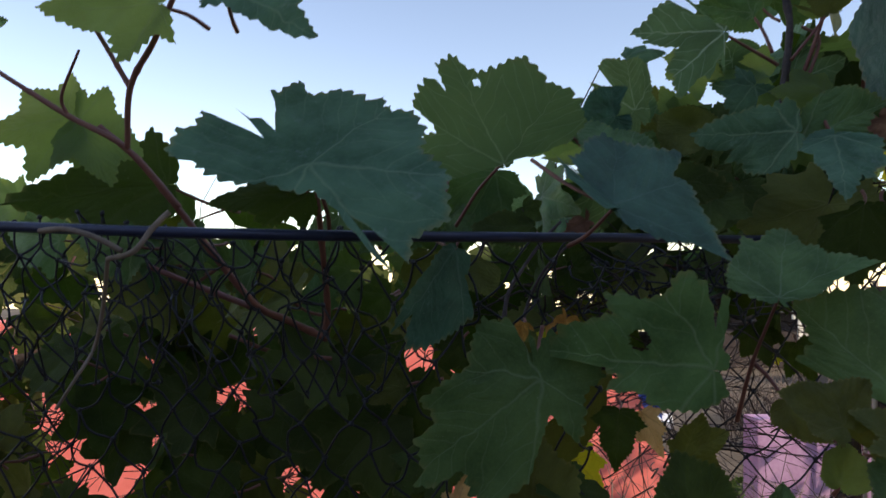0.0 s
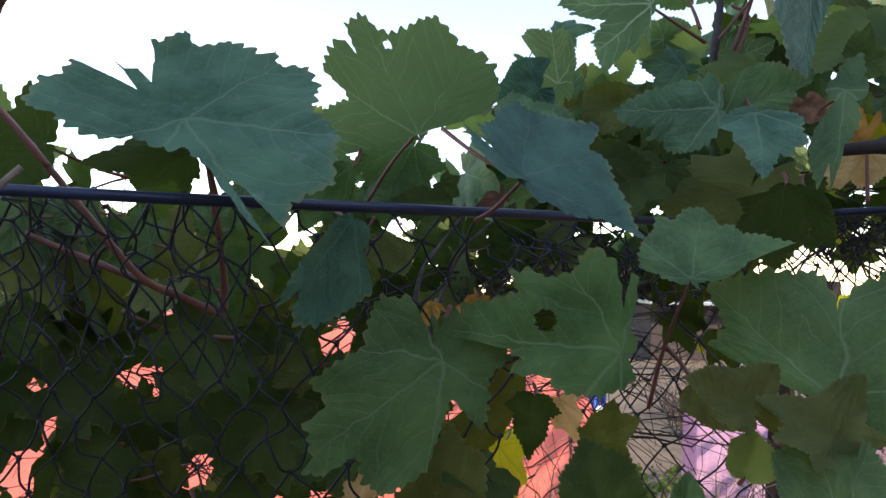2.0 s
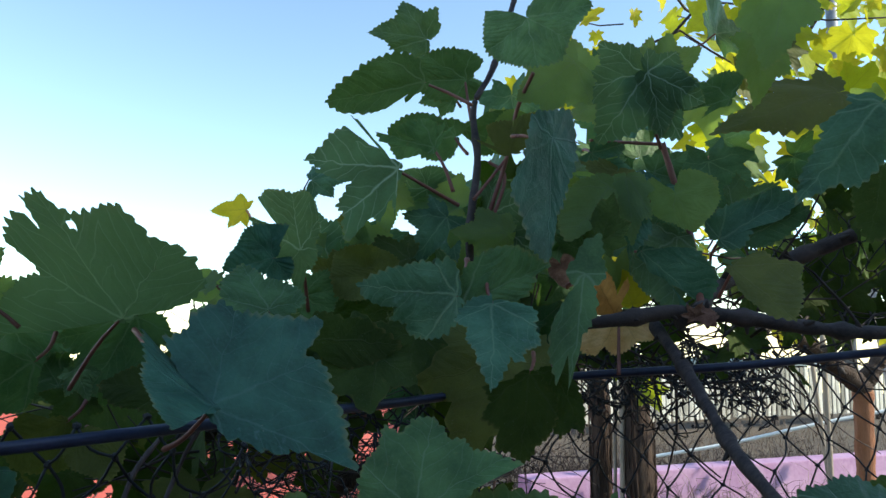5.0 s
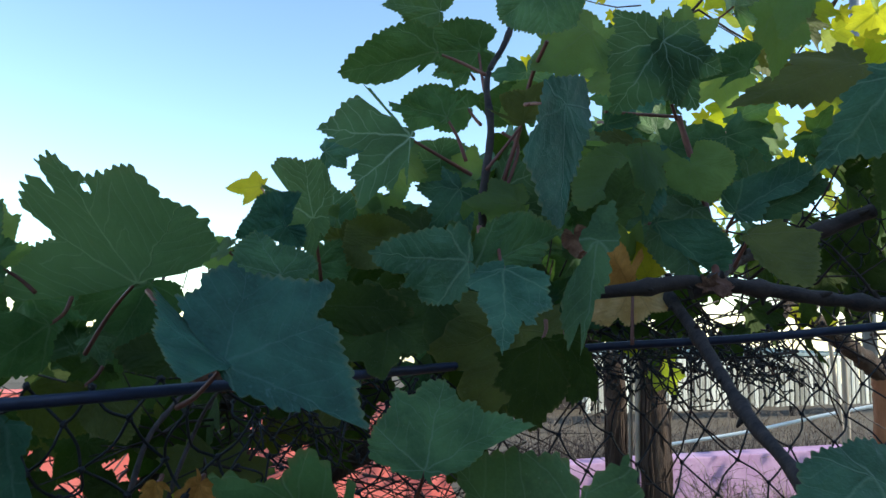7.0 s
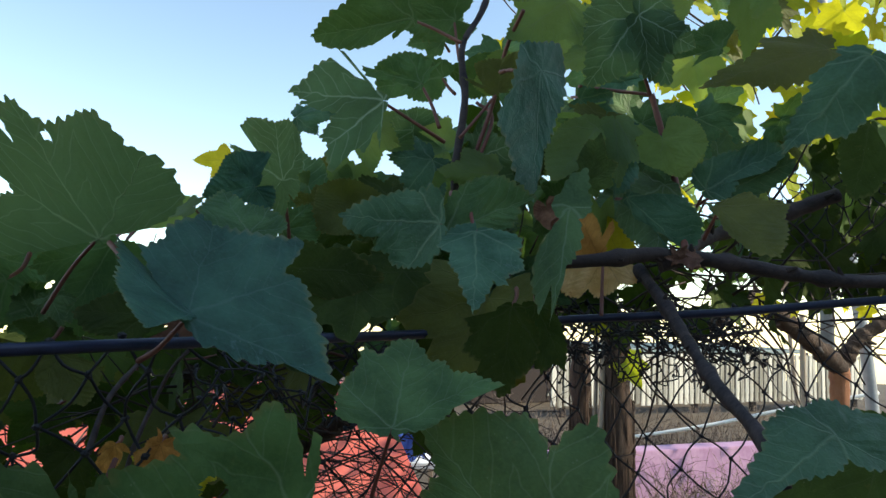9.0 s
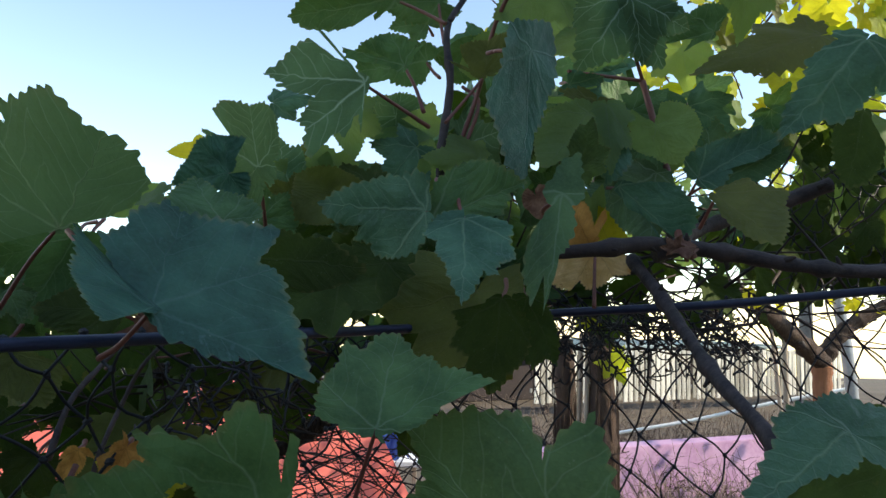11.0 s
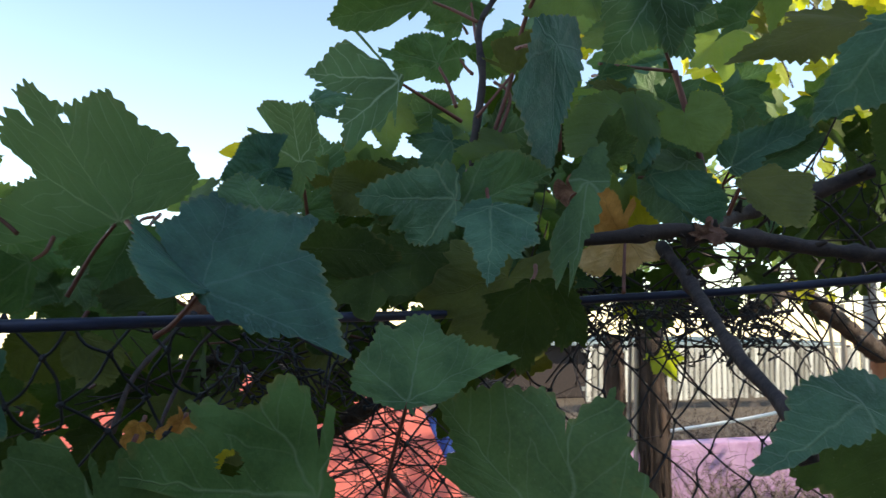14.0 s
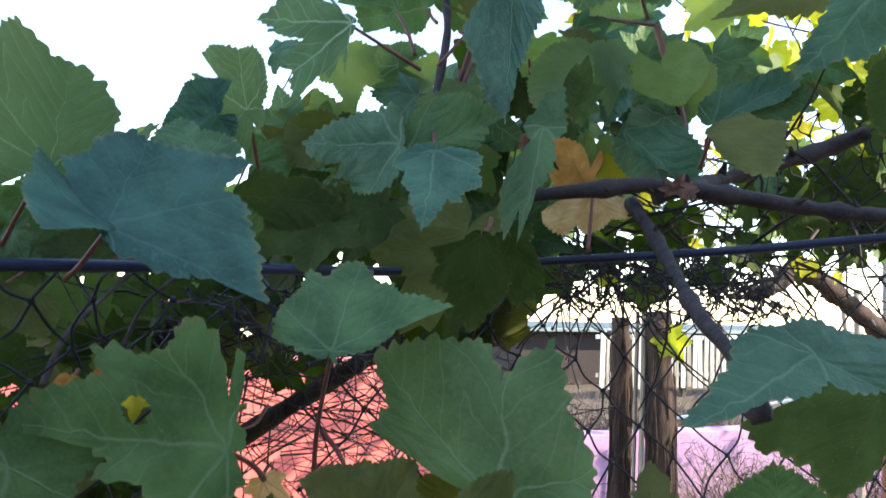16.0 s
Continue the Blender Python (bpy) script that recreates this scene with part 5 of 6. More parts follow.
vine_leaf((0.174, 0.620, 1.591), (90, 23, 0), 0.014, ((42, 0.013), (92, 0.010)), ((80, 0.010), (130, 0.007)), (0, 0), "yellow", 109, None)
vine_leaf((0.059, 0.631, 1.548), (90, -82, 0), 0.042, ((47, 0.025), (97, 0.018)), ((36, 0.031), (86, 0.022)), (0, 0), "olive", 110, None)
vine_leaf((-0.040, 0.691, 1.601), (90, -66, 0), 0.055, ((48, 0.040), (98, 0.029)), ((51, 0.048), (101, 0.035)), (0, 0), "green", 111, None)
vine_leaf((-0.077, 0.631, 1.638), (90, -72, 0), 0.055, ((52, 0.033), (102, 0.024)), ((43, 0.045), (93, 0.032)), (0, 0), "green", 112, None)
vine_leaf((-0.172, 0.632, 1.645), (90, -74, 0), 0.047, ((51, 0.030), (101, 0.022)), ((58, 0.043), (108, 0.031)), (0, 0), "green", 113, None)
vine_leaf((-0.188, 0.674, 1.577), (90, -72, 0), 0.057, ((54, 0.042), (104, 0.030)), ((47, 0.046), (97, 0.033)), (0, 0), "dark", 114, None)
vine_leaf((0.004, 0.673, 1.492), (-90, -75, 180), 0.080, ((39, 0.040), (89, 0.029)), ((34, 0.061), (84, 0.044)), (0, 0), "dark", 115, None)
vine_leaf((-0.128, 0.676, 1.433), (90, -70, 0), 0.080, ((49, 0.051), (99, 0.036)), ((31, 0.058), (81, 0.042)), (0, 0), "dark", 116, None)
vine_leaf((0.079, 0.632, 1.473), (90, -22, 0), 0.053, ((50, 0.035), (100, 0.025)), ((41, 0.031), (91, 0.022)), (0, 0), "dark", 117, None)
vine_leaf((0.048, 0.720, 1.672), (90, -31, 0), 0.037, ((57, 0.023), (107, 0.017)), ((45, 0.030), (95, 0.022)), (0, 0), "green", 120, None)
vine_leaf((0.018, 0.740, 1.688), (-90, -33, -180), 0.041, ((55, 0.034), (105, 0.024)), ((70, 0.031), (120, 0.022)), (0, 0), "green", 121, None)
vine_leaf((0.075, 0.700, 1.665), (-90, -46, -180), 0.035, ((50, 0.028), (100, 0.020)), ((59, 0.028), (109, 0.020)), (0, 0), "dark", 122, None)
vine_leaf((0.051, 0.740, 1.605), (-90, -42, -180), 0.040, ((53, 0.034), (103, 0.024)), ((59, 0.038), (109, 0.028)), (0, 0), "dark", 123, None)
vine_leaf((-0.014, 0.800, 1.610), (-90, -51, -180), 0.039, ((59, 0.036), (109, 0.026)), ((80, 0.036), (130, 0.026)), (0, 0), "olive", 124, None)
vine_leaf((0.084, 0.720, 1.577), (-90, -42, -180), 0.038, ((46, 0.028), (96, 0.020)), ((67, 0.034), (117, 0.025)), (0, 0), "dark", 125, None)
vine_leaf((0.060, 0.780, 1.614), (-90, 44, -180), 0.042, ((48, 0.031), (98, 0.022)), ((48, 0.036), (98, 0.026)), (0, 0), "olive", 126, None)
vine_leaf((0.029, 0.714, 1.436), (90, -47, 0), 0.045, ((69, 0.039), (119, 0.028)), ((50, 0.043), (100, 0.031)), (0, 0), "dark", 127, None)
vine_leaf((0.514, 0.705, 1.734), (-42, 13, 171), 0.020, ((41, 0.013), (91, 0.009)), ((59, 0.012), (109, 0.009)), (-12, -12), "brown", 128, None)
vine_leaf((0.508, 0.700, 1.728), (90, -31, 0), 0.010, ((60, 0.012), (110, 0.009)), ((52, 0.010), (102, 0.007)), (0, 0), "brown", 129, None)
vine_leaf((0.515, 0.700, 1.727), (-49, 54, 167), 0.013, ((58, 0.008), (108, 0.006)), ((70, 0.011), (120, 0.008)), (-40, -40), "brown", 130, None)
vine_leaf((1.044, 2.850, 1.543), (-70, 31, 172), 0.123, ((41, 0.088), (91, 0.063)), ((41, 0.099), (91, 0.072)), (11, 11), "lime", 131, None)
vine_leaf((0.504, 0.950, 1.682), (-90, 65, -180), 0.023, ((44, 0.017), (94, 0.013)), ((40, 0.018), (90, 0.013)), (0, 0), "lime", 132, None)
vine_leaf((0.326, 0.570, 1.565), (-54, 39, -152), 0.035, ((32, 0.023), (82, 0.017)), ((38, 0.033), (55, 0.018), (105, 0.013)), (0, 0), "olive", 133, (-0.018, 0.010, 0.022), sinus=.1)
vine_leaf((0.317, 0.530, 1.504), (64, 4, -5), 0.023, ((37, 0.016), (87, 0.012)), ((46, 0.014), (96, 0.010)), (34, 34), "green", 134, None, sinus=.1)
vine_leaf((0.260, 0.720, 1.703), (-70, 54, -174), 0.038, ((41, 0.026), (91, 0.019)), ((30, 0.033), (80, 0.024)), (13, 13), "dark", 135, None)
vine_leaf((0.016, 0.709, 1.717), (-90, 73, -180), 0.060, ((34, 0.040), (84, 0.029)), ((20, 0.041), (70, 0.029)), (0, 0), "green", 136, None)
vine_leaf((0.047, 0.720, 1.680), (90, -83, 0), 0.071, ((30, 0.045), (80, 0.032)), ((32, 0.032), (82, 0.023)), (0, 0), "green", 137, None)
vine_leaf((0.251, 0.740, 1.705), (-90, 57, -180), 0.040, ((45, 0.023), (95, 0.016)), ((29, 0.036), (79, 0.026)), (0, 0), "dark", 138, None)
vine_leaf((0.137, 0.760, 1.662), (-90, 66, -180), 0.046, ((52, 0.026), (102, 0.019)), ((38, 0.036), (88, 0.026)), (0, 0), "dark", 139, None)
vine_leaf((0.174, 0.780, 1.669), (-90, 57, -180), 0.044, ((66, 0.026), (116, 0.019)), ((35, 0.036), (85, 0.026)), (0, 0), "dark", 140, None)
vine_leaf((0.095, 0.800, 1.651), (-90, 64, -180), 0.044, ((61, 0.022), (111, 0.016)), ((37, 0.039), (87, 0.028)), (-0, -0), "dark", 141, None)
vine_leaf((0.175, 0.750, 1.645), (-90, 52, -180), 0.039, ((50, 0.030), (100, 0.022)), ((40, 0.035), (90, 0.025)), (0, 0), "dark", 143, None)
vine_leaf((0.207, 0.780, 1.646), (90, -65, 0), 0.035, ((63, 0.021), (113, 0.015)), ((58, 0.030), (108, 0.022)), (0, 0), "dark", 144, None)
vine_leaf((0.111, 0.840, 1.627), (90, 78, -0), 0.040, ((41, 0.029), (91, 0.021)), ((35, 0.027), (85, 0.020)), (0, 0), "dark", 145, None)
vine_leaf((0.148, 0.860, 1.632), (-90, 85, 180), 0.041, ((43, 0.032), (93, 0.023)), ((39, 0.024), (89, 0.017)), (0, 0), "dark", 146, None)
vine_leaf((0.158, 0.850, 1.603), (-90, 71, -180), 0.043, ((49, 0.029), (99, 0.021)), ((34, 0.031), (84, 0.022)), (0, 0), "olive", 147, None)
vine_leaf((0.211, 0.840, 1.591), (-90, 52, -180), 0.038, ((50, 0.024), (100, 0.017)), ((39, 0.024), (89, 0.018)), (0, 0), "dark", 148, None)
vine_leaf((0.092, 0.800, 1.614), (-90, -81, 180), 0.037, ((51, 0.020), (101, 0.014)), ((44, 0.029), (94, 0.021)), (0, 0), "olive", 149, None)
vine_leaf((-0.241, 0.593, 1.661), (90, -82, -0), 0.077, ((31, 0.042), (81, 0.030)), ((37, 0.049), (87, 0.035)), (0, 0), "green", 150, None)
vine_leaf((-0.165, 0.592, 1.657), (90, -79, -0), 0.066, ((30, 0.032), (80, 0.023)), ((38, 0.051), (88, 0.036)), (0, 0), "green", 151, None)
vine_leaf((-0.335, 0.614, 1.679), (90, -78, 0), 0.073, ((52, 0.035), (102, 0.025)), ((40, 0.046), (90, 0.033)), (0, 0), "dark", 152, None)
vine_leaf((-0.253, 0.563, 1.689), (90, -85, 0), 0.050, ((38, 0.034), (88, 0.025)), ((36, 0.028), (86, 0.020)), (-0, -0), "under", 153, None)
vine_leaf((-0.114, 0.611, 1.662), (90, -86, 0), 0.051, ((43, 0.025), (93, 0.018)), ((35, 0.038), (85, 0.028)), (0, 0), "green", 154, None)
vine_leaf((0.115, 0.820, 1.582), (-90, 48, -180), 0.040, ((56, 0.035), (106, 0.025)), ((50, 0.029), (100, 0.021)), (0, 0), "dark", 155, None)
vine_leaf((0.240, 0.750, 1.767), (90, -18, 0), 0.047, ((26, 0.035), (76, 0.025)), ((31, 0.032), (81, 0.023)), (0, 0), "pale", 156, None)
vine_leaf((0.245, 0.780, 1.786), (90, -47, 0), 0.026, ((52, 0.032), (102, 0.023)), ((83, 0.022), (133, 0.016)), (0, 0), "olive", 157, None)
vine_leaf((0.107, 0.900, 1.590), (-90, 71, -180), 0.045, ((49, 0.033), (99, 0.024)), ((42, 0.028), (92, 0.020)), (0, 0), "dark", 158, None)
vine_leaf((0.218, 0.920, 1.605), (-90, 47, -180), 0.038, ((56, 0.027), (106, 0.019)), ((54, 0.033), (104, 0.024)), (0, 0), "dark", 159, None)
vine_leaf((0.170, 0.900, 1.596), (-90, 68, -180), 0.040, ((54, 0.026), (104, 0.019)), ((41, 0.033), (91, 0.024)), (0, 0), "dark", 160, None)
vine_leaf((0.227, 0.950, 1.579), (-90, -88, 180), 0.034, ((45, 0.024), (95, 0.017)), ((53, 0.028), (103, 0.020)), (0, 0), "dark", 161, None)
vine_leaf((0.254, 0.710, 1.755), (90, -64, 0), 0.030, ((49, 0.020), (99, 0.014)), ((38, 0.023), (88, 0.016)), (0, 0), "olive", 164, None)
vine_leaf((0.217, 0.740, 1.774), (-90, 62, -180), 0.028, ((58, 0.016), (108, 0.012)), ((42, 0.020), (92, 0.015)), (0, 0), "green", 165, None)
vine_leaf((0.262, 0.760, 1.776), (90, -41, 0), 0.027, ((48, 0.024), (98, 0.017)), ((52, 0.021), (102, 0.015)), (0, 0), "under", 166, None)
vine_leaf((0.229, 0.700, 1.739), (90, 80, -0), 0.038, ((35, 0.026), (85, 0.019)), ((37, 0.027), (87, 0.019)), (0, 0), "green", 168, None)
vine_leaf((0.247, 0.720, 1.726), (90, 68, -0), 0.034, ((35, 0.025), (85, 0.018)), ((41, 0.025), (91, 0.018)), (0, 0), "dark", 169, None)
vine_leaf((0.242, 0.780, 1.681), (-90, 88, -180), 0.035, ((41, 0.025), (91, 0.018)), ((36, 0.021), (86, 0.015)), (0, 0), "dark", 170, None)
vine_leaf((0.278, 0.800, 1.688), (-90, 81, -180), 0.037, ((34, 0.026), (84, 0.019)), ((37, 0.020), (87, 0.015)), (0, 0), "dark", 171, None)
vine_leaf((0.149, 0.660, 1.692), (-90, 55, -180), 0.018, ((80, 0.012), (130, 0.008)), ((56, 0.015), (106, 0.011)), (0, 0), "dark", 172, None)
vine_leaf((0.091, 0.660, 1.687), (-90, 30, -180), 0.024, ((49, 0.019), (99, 0.013)), ((56, 0.018), (106, 0.013)), (0, 0), "green", 173, None)
vine_leaf((0.062, 0.559, 1.659), (90, -23, 0), 0.022, ((50, 0.017), (100, 0.012)), ((51, 0.019), (101, 0.014)), (0, 0), "green", 174, None)
vine_leaf((0.009, 0.570, 1.651), (90, 6, -0), 0.028, ((43, 0.022), (93, 0.016)), ((52, 0.017), (102, 0.012)), (-0, -0), "green", 175, None)
vine_leaf((-0.155, 0.672, 1.633), (-90, -62, -180), 0.045, ((33, 0.041), (83, 0.029)), ((51, 0.025), (101, 0.018)), (0, 0), "green", 176, None)
vine_leaf((0.336, 0.800, 1.594), (-90, 21, -180), 0.037, ((44, 0.029), (94, 0.021)), ((51, 0.028), (101, 0.020)), (0, 0), "dark", 177, None)
vine_leaf((0.375, 0.820, 1.579), (-90, 24, -180), 0.039, ((39, 0.033), (89, 0.024)), ((46, 0.026), (96, 0.019)), (0, 0), "dark", 178, None)
vine_leaf((-0.274, 0.756, 1.521), (-90, -61, 180), 0.054, ((41, 0.042), (91, 0.031)), ((52, 0.035), (102, 0.025)), (-0, -0), "olive", 180, None)
vine_leaf((-0.188, 0.754, 1.549), (90, -67, 0), 0.050, ((65, 0.031), (115, 0.022)), ((43, 0.041), (93, 0.029)), (0, 0), "olive", 181, None)
vine_leaf((-0.095, 0.753, 1.542), (90, -56, -0), 0.045, ((65, 0.033), (115, 0.024)), ((46, 0.037), (96, 0.027)), (0, 0), "dark", 182, None)
vine_leaf((-0.111, 0.735, 1.433), (-90, -58, -180), 0.049, ((40, 0.043), (90, 0.031)), ((50, 0.033), (100, 0.024)), (-0, -0), "olive", 183, None)
vine_leaf((-0.029, 0.734, 1.430), (-90, -54, -180), 0.041, ((51, 0.030), (101, 0.021)), ((56, 0.026), (106, 0.019)), (0, 0), "dark", 184, None)
vine_leaf((0.008, 0.731, 1.617), (-90, -59, -180), 0.038, ((39, 0.034), (89, 0.025)), ((53, 0.027), (103, 0.019)), (0, 0), "dark", 185, None)
vine_leaf((-0.024, 0.752, 1.578), (90, -60, 0), 0.042, ((57, 0.023), (107, 0.016)), ((40, 0.035), (90, 0.026)), (0, 0), "olive", 186, None)

# ---- leaves deeper in the vine ----
def fill_pose(rng, p):
    m = Matrix.LocRotScale(p, Euler((radians(rng.gauss(75, 28)), radians(rng.gauss(0, 25)), radians(rng.gauss(0, 40)))), None)
    return m @ Matrix.Rotation(radians(rng.gauss(180, 50)), 4, "Z")


def fill_spots(count, rng, lo, hi, ceiling, keep):
    spots = []
    while len(spots) < count:
        p = Vector([rng.uniform(a, b) for a, b in zip(lo, hi)])
        if p.z <= ceiling(p.x) and (keep is None or keep(p)):
            spots.append(p)
    return spots


def fill_leaves(count, seed, kinds, lo, hi, size, ceiling, keep=None):
    """Leaves scattered through a stretch of the vine, each an object of its own on a shared mesh."""
    rng = random.Random(seed)
    for p in fill_spots(count, rng, lo, hi, ceiling, keep):
        kind = rng.choice(kinds)
        stock, m, k = STOCK[kind][rng.randrange(3)], fill_pose(rng, p), rng.uniform(*size)
        if keep is not None and shuts(m @ Matrix.Scale(k, 4), stock.children[0].data):
            continue
        ob = copy_thing(stock, m)
        ob.scale = (k,) * 3


def shuts(m, me):
    """Whether a leaf of this mesh, so placed, would hang across one of the small openings in the vine."""
    for v in me.vertices:
        p = m @ v.co
        u, w = (p.x - 0.326) / (p.y - 0.207), (p.z - 1.683) / (p.y - 0.207)
        if any(((u - a) / ra) ** 2 + ((w - b) / rb) ** 2 < 1 for a, b, ra, rb in PEEPS):
            return True
    return False


def leaf_mass(count, seed, kind, lo, hi, size, ceiling, label, keep=None):
    """Leaves deep in the vine that cannot be told apart, joined."""
    rng = random.Random(seed)
    verts, faces, uvs = [], [], []
    for p in fill_spots(count, rng, lo, hi, ceiling, keep):
        me = STOCK[kind][rng.randrange(3)].children[0].data
        m = fill_pose(rng, p) @ Matrix.Scale(rng.uniform(*size), 4)
        if keep is not None and shuts(m, me):
            continue
        base = len(verts)
        verts += [(m @ v.co)[:] for v in me.vertices]
        faces += [[base + k for k in f.vertices] for f in me.polygons]
        uvs += [c for d in me.uv_layers[0].data for c in d.uv]
    me = bpy.data.meshes.new("leaf_mass")
    me.from_pydata(verts, [], faces)
    me.uv_layers.new(name="flat").data.foreach_set("uv", uvs)
    me.polygons.foreach_set("use_smooth", [True] * len(faces))
    me.materials.append(LEAF[kind])
    tagged(new("leaf_mass", me), label, "leaves", kind="stuff")


STOCK = {}
for k, kind in enumerate(("top", "green", "under", "pale", "dark", "olive", "yellow", "lime")):
    STOCK[kind] = []
    for v in range(3):
        ob = vine_leaf((0.3 + 0.02 * k, 1.0 + 0.05 * v, 1.62) if k < 6 else (1.2 + 0.06 * k, 1.5 + 0.05 * v, 2.15), (80, 10 * v, 170), 0.06, ((48 + 4 * v, 0.052), (98, 0.042), (140, 0.030)), ((54, 0.050), (104 - 5 * v, 0.043), (145, 0.028)), (8, 14 - 6 * v), kind, 300 + 10 * k + v, detail=0.6)
        STOCK[kind].append(ob)


def skyline(x):
    return float(np.interp(x, (-1.0, 0.0, 0.10, 0.2, 0.3, 0.36, 0.42, 0.5), (1.64, 1.68, 1.71, 1.76, 1.80, 1.83, 2.05, 2.7)))


def low_line(x):
    return float(np.interp(x, (-1.5, -0.2, 0.0, 0.2, 0.4), (1.70, 1.70, 1.70, 1.71, 1.72)))


# small openings between single leaves, where sky and wall show
PEEPS = ((-0.550, 0.031, 0.024, 0.024), (-0.558, -0.019, 0.024, 0.014), (-0.510, -0.208, 0.017, 0.010), (-0.485, -0.178, 0.009, 0.005), (-0.538, -0.175, 0.006, 0.005), (-0.464, -0.218, 0.007, 0.006))


# openings in the foliage through which the red wall shows: slope across and up, and half widths
GAPS = ((-0.84, -0.20, 0.075, 0.040), (-0.66, -0.185, 0.10, 0.030), (-0.90, -0.35, 0.075, 0.055), (-0.59, -0.275, 0.045, 0.045), (-0.24, -0.31, 0.05, 0.05), (-1.15, -0.22, 0.11, 0.04))


def dense(p):
    """Where the vine is thick: open low down on the right, where the yard shows through."""
    if p.x > 0.36 - 0.26 * p.y and p.z < 1.63 or p.x > 0.37 and p.z < 1.69:
        return False
    u, v = (p.x - 0.26) / (p.y - 0.11), (p.z - 1.63) / (p.y - 0.11)
    if any(((u - a) / ra) ** 2 + ((v - b) / rb) ** 2 < 1 for a, b, ra, rb in GAPS):
        return False
    if p.x < 0.1 and p.z < 1.60:
        return noise.noise(Vector((p.x / p.y * 7, (p.z - 1.66) / p.y * 13, 3.1))) < 0.24
    return True


# inside of the vine below the tube; dark leaf colour carries its deep shade
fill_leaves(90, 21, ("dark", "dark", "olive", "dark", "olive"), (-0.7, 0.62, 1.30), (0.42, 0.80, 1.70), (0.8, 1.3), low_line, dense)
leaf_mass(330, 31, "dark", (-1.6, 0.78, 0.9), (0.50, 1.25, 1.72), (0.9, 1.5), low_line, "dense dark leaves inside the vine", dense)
leaf_mass(180, 32, "olive", (-1.6, 0.74, 1.0), (0.45, 1.25, 1.66), (0.9, 1.4), low_line, "dense olive leaves inside the vine", dense)
fill_leaves(38, 25, ("under", "green", "dark", "pale", "top"), (-0.10, 0.76, 1.71), (0.42, 0.92, 1.86), (0.7, 1.2), skyline)
leaf_mass(22, 60, "green", (0.33, 0.80, 1.74), (0.56, 0.98, 1.93), (0.7, 1.1), skyline, "green leaves behind the young shoots")
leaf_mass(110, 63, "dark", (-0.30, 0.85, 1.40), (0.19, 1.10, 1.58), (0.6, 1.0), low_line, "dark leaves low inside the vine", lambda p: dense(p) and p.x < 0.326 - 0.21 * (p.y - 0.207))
# crown to the right
fill_leaves(34, 22, ("under", "top", "olive", "top", "green", "top"), (0.38, 0.84, 1.76), (1.05, 1.05, 2.45), (0.8, 1.3), skyline)
leaf_mass(12, 33, "under", (0.42, 0.92, 1.80), (1.5, 1.35, 2.7), (0.9, 1.3), skyline, "dense green leaves in the vine's crown")
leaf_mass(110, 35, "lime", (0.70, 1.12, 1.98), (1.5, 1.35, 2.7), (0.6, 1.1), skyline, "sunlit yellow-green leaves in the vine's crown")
# sunlit leaves further back
leaf_mass(40, 23, "yellow", (0.9, 1.5, 2.08), (2.2, 2.2, 2.8), (0.9, 1.4), lambda x: 2.9, "sunlit yellow leaves further back")
leaf_mass(40, 28, "lime", (0.9, 1.5, 2.05), (2.2, 2.2, 2.8), (0.8, 1.3), lambda x: 2.9, "sunlit green leaves further back")
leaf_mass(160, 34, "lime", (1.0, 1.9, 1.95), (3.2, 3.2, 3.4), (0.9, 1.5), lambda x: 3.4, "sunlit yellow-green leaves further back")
leaf_mass(30, 36, "yellow", (0.75, 1.2, 1.70), (1.9, 1.7, 1.95), (0.3, 0.6), lambda x: 1.95, "bright yellow leaves behind the canes")


def twig_tangle(count, seed, lo, hi, reach, thick, material, label):
    """Thin bare twigs that run every way through a stretch of the vine."""
    rng = random.Random(seed)
    bm = bmesh.new()
    for _ in range(count):
        p = Vector([rng.uniform(a, b) for a, b in zip(lo, hi)])
        d = Vector((rng.gauss(0, 1), rng.gauss(0, 0.5), rng.gauss(0, 0.45))).normalized()
        line = [p]
        for _k in range(4):
            d = (d + Vector((rng.gauss(0, 0.22), rng.gauss(0, 0.22), rng.gauss(0, 0.22)))).normalized()
            line.append(line[-1] + d * reach * rng.uniform(0.15, 0.3))
        tube(bm, line, thick * rng.uniform(0.6, 1.3), thick * 0.5, 5)
    tagged(part("twig_tangle", bm, material, None), label, "twigs", kind="stuff")


twig_tangle(120, 41, (0.45, 0.95, 1.66), (1.5, 1.7, 1.86), 0.25, 0.0016, CANE, "tangle of thin bare vine twigs")
twig_tangle(160, 42, (-0.9, 1.0, 1.15), (0.42, 1.4, 1.64), 0.22, 0.0013, CANE, "tangle of thin bare twigs inside the vine")
twig_tangle(60, 43, (0.10, 0.75, 1.55), (0.40, 0.95, 1.64), 0.16, 0.0008, CANE, "tangle of thin dark twigs below the leaves")
twig_tangle(70, 44, (0.7, 1.3, 1.9), (2.2, 2.2, 2.6), 0.4, 0.003, CANE, "bare brown twigs in the sunlit crown")
twig_tangle(120, 45, (0.42, 0.85, 1.665), (0.75, 1.2, 1.75), 0.14, 0.0015, CANE, "dark knot of twigs under the cane")
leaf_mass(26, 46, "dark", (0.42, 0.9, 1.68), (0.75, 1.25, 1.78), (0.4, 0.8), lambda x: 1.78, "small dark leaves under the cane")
leaf_mass(50, 47, "lime", (0.9, 1.25, 1.80), (1.9, 1.7, 2.3), (0.5, 0.9), lambda x: 2.3, "small sunlit leaves behind the canes")

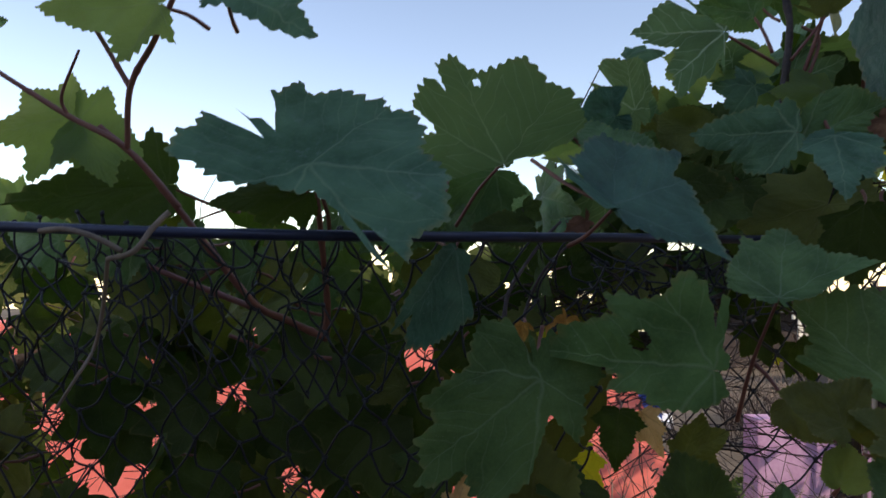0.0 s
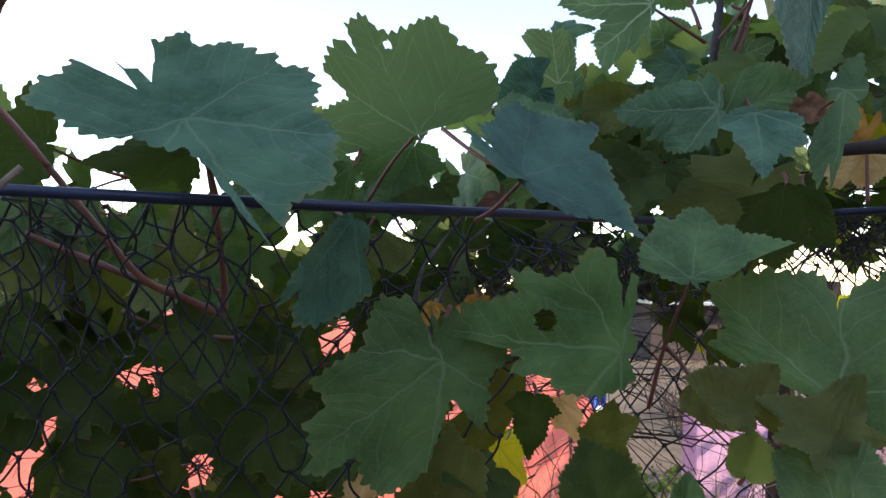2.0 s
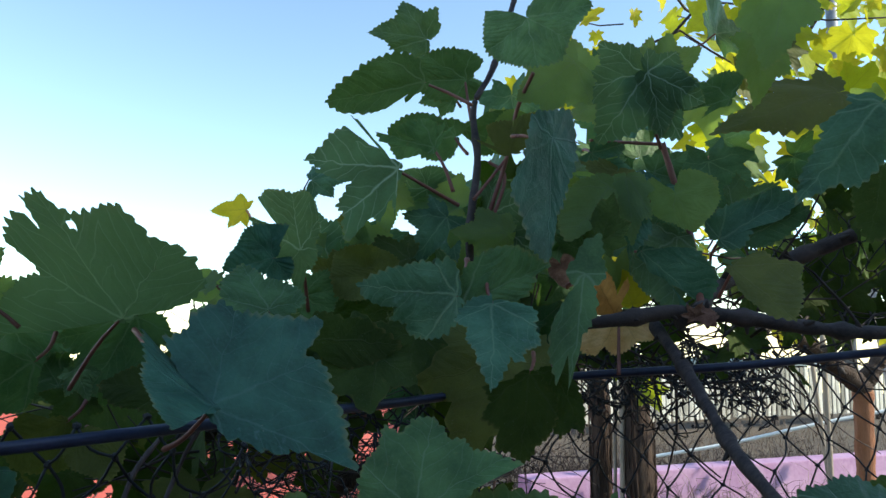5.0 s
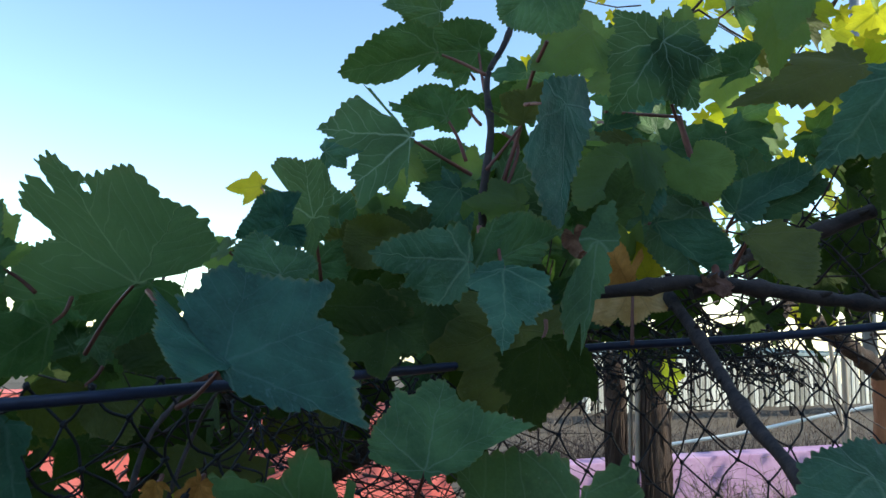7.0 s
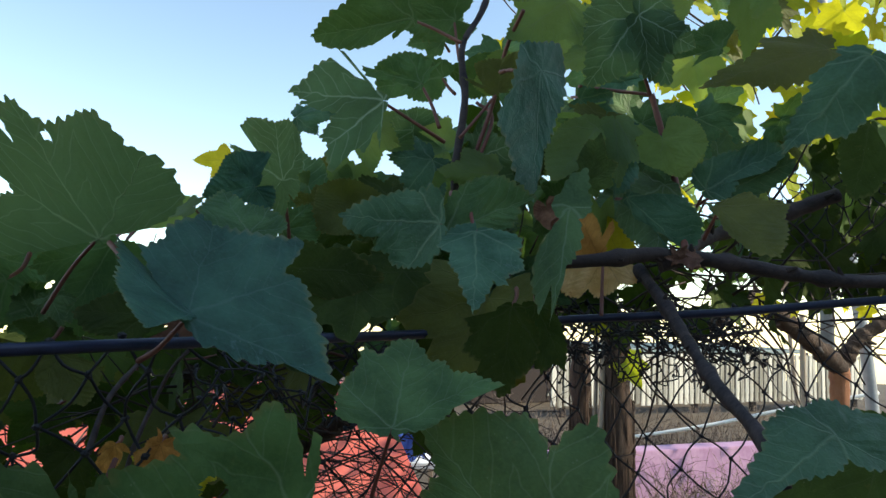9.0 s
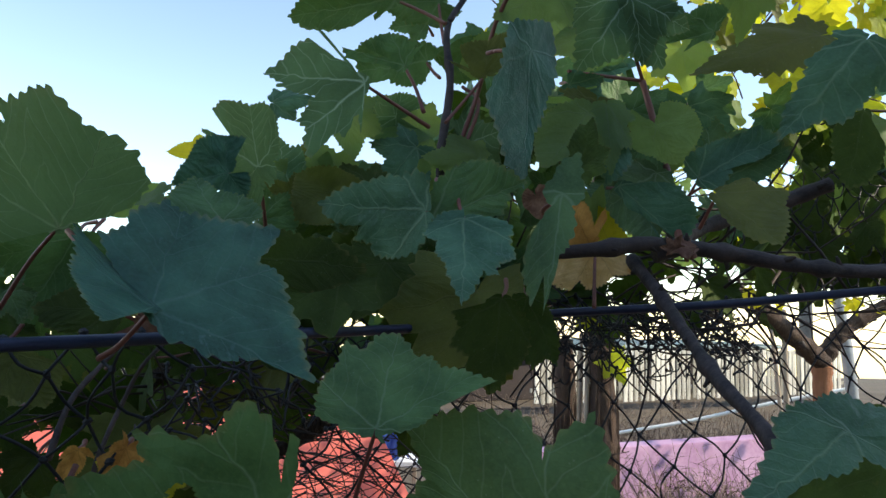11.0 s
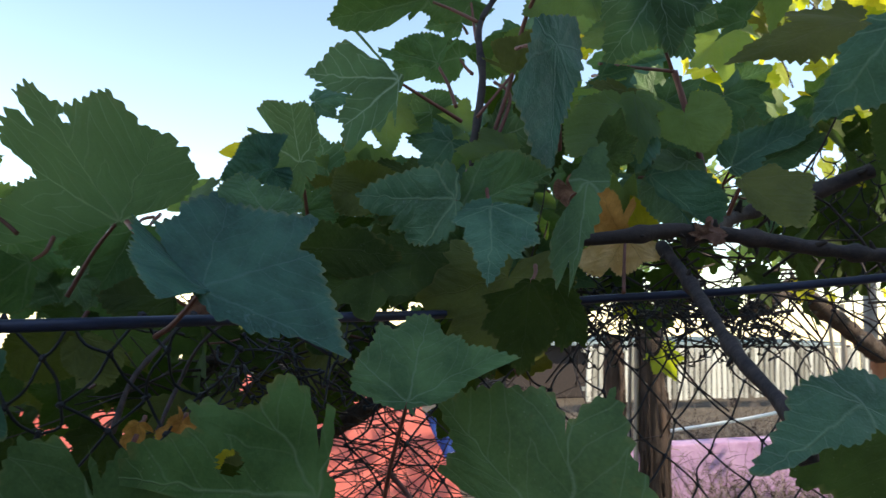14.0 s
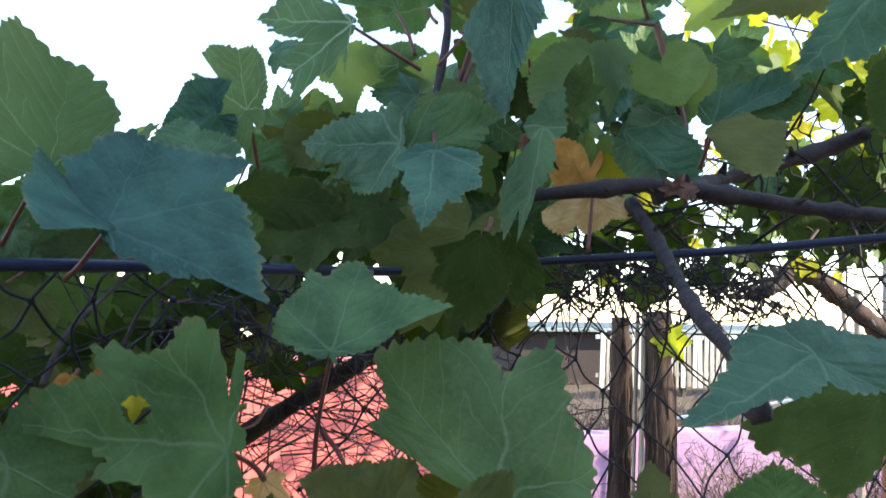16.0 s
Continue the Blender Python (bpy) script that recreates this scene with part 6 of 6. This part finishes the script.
# leaves added towards the sun to throw dappled shade on the lilac wall
leaf_mass(150, 48, "lime", (3.4, 4.6, 1.95), (6.8, 6.2, 2.75), (1.0, 1.6), lambda x: 2.75, "thin sunlit leaves added over the yard to dapple the lilac wall")
# small yellow leaves added to read as glints of sun in the crown
leaf_mass(150, 49, "yellow", (0.42, 1.15, 1.80), (1.8, 1.5, 2.4), (0.35, 0.6), lambda x: 2.4, "small yellow leaves standing in for sun glints in the crown")
twig_tangle(60, 61, (0.12, 0.70, 1.58), (0.25, 0.86, 1.65), 0.10, 0.0010, WOOD_DARK, "dark tangle of twigs under the leaves")
twig_tangle(120, 50, (0.10, 0.95, 1.38), (0.36, 1.30, 1.60), 0.30, 0.0008, CANE, "dark bare twigs across the opening")
twig_tangle(220, 51, (-0.9, 0.9, 1.25), (0.1, 1.3, 1.62), 0.30, 0.0014, CANE, "dark bare twigs low in the vine")
leaf_mass(9, 52, "olive", (0.42, 0.92, 1.80), (1.1, 1.2, 2.5), (0.7, 1.2), skyline, "olive leaves in the vine's crown")
leaf_mass(16, 56, "under", (0.62, 0.95, 1.80), (1.15, 1.15, 2.02), (0.7, 1.1), lambda x: 2.1, "olive-green leaves hanging over the net")
leaf_mass(10, 57, "top", (0.66, 0.93, 1.80), (1.2, 1.1, 2.1), (0.7, 1.1), lambda x: 2.1, "blue-green leaves hanging over the net")
leaf_mass(300, 55, "dark", (0.442, 4.200, 0.158), (0.723, 4.500, 0.538), (0.2, 0.5), lambda x: 9.0, "dark bush before the lilac wall")
# dark leaf colour supplies the crown's shade behind the net
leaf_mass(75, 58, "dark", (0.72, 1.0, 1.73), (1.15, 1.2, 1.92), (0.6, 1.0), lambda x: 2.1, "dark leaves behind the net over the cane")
# mostly hidden leaves, added to cast dappled shadow on the red wall
leaf_mass(150, 59, "under", (0.8, 4.3, 1.95), (3.4, 4.9, 2.7), (1.0, 1.6), lambda x: 2.8, "mostly hidden leaves added to dapple the red wall")


# ---- black bird net ----
def net(name, corner, across, down, nu, nv, seed, label, cord=0.0009, sag=0.010, wave=0.03):
    """A knotted net: a sheet of diamonds from a corner along two sides, with slack cords and knots."""
    rng = random.Random(seed)
    corner, across, down = Vector(corner), Vector(across), Vector(down)
    out = across.cross(down).normalized()

    def knot(i, j):
        u, v = (i + 0.5 * (j % 2)) / nu, j / nv
        p = corner + across * u + down * v
        q = Vector((i * 0.37, j * 0.41, seed))
        p = p + out * wave * noise.noise(q * 0.45)
        r = random.Random(i * 7919 + j * 104729 + seed)
        return p + Vector((r.uniform(-1, 1), r.uniform(-1, 1), r.uniform(-1, 1))) * 0.0045

    thing = empty(name, corner)
    tagged(thing, label, "net")
    bm, kb = bmesh.new(), bmesh.new()
    for j in range(nv + 1):
        for i in range(nu + 1):
            p = knot(i, j)
            m = Matrix.Translation(p - corner) @ Euler((rng.uniform(0, 3), rng.uniform(0, 3), 0)).to_matrix().to_4x4() @ Matrix.Diagonal((1.35, 1.0, 1.0, 1))
            bmesh.ops.create_icosphere(kb, subdivisions=1, radius=cord * 2.4, matrix=m)
            if j < nv:
                for di in ((0, 1) if j % 2 else (-1, 0)):
                    if 0 <= i + di <= nu:
                        q = knot(i + di, j + 1)
                        mid = (p + q) / 2 + Vector((rng.gauss(0, 1), rng.gauss(0, 1), rng.gauss(-0.6, 0.8))) * sag * 0.35
                        tube(bm, [v - corner for v in smooth_line([p, mid, q], 3)], cord, cord, 5)
    tagged(part("cords", bm, NET, thing), kind="stuff")
    tagged(part("knots", kb, NET, thing), kind="stuff")


net("bird_net", (-0.335, 0.464, 1.664), Vector((0.196, 0.607, 1.666)) - Vector((-0.335, 0.464, 1.664)), (0.0, 0.03, -0.42), 17, 19, 3, "black knotted bird net hanging from the tube", 0.0009)
net("bird_net", (0.242, 0.780, 1.675), Vector((0.999, 0.950, 1.731)) - Vector((0.242, 0.780, 1.675)), (0.03, -0.06, -0.36), 16, 13, 4, "black knotted bird net stretched between the vines", 0.0009, 0.007)
net("bird_net", (0.689, 1.050, 1.865), Vector((1.000, 1.100, 1.899)) - Vector((0.689, 1.050, 1.865)), (0.0, -0.05, -0.16), 12, 9, 8, "black bird net over the cane")
net("bird_net", (-0.303, 0.444, 1.667), Vector((0.074, 0.469, 1.660)) - Vector((-0.303, 0.444, 1.667)), (0.0, 0.05, -0.10), 18, 4, 9, "black bird net bunched along the tube", 0.0007, 0.02, 0.03)
net("bird_net", (0.463, 0.950, 1.709), Vector((0.686, 1.050, 1.702)) - Vector((0.463, 0.950, 1.709)), (0.0, -0.12, -0.05), 14, 7, 12, "black bird net bunched under the cane", 0.0009, 0.02, 0.03)
net("bird_net", (0.189, 0.660, 1.647), Vector((0.131, 0.040, 0.019)), (0.015, -0.020, -0.050), 9, 5, 21, "black bird net bunched below the leaves", 0.0007, 0.016, 0.05)
net("bird_net", (0.439, 0.800, 1.683), Vector((0.163, 0.020, 0.011)), (-0.001, -0.010, -0.054), 11, 6, 22, "black bird net gathered in folds under the cane", 0.0006, 0.014, 0.06)
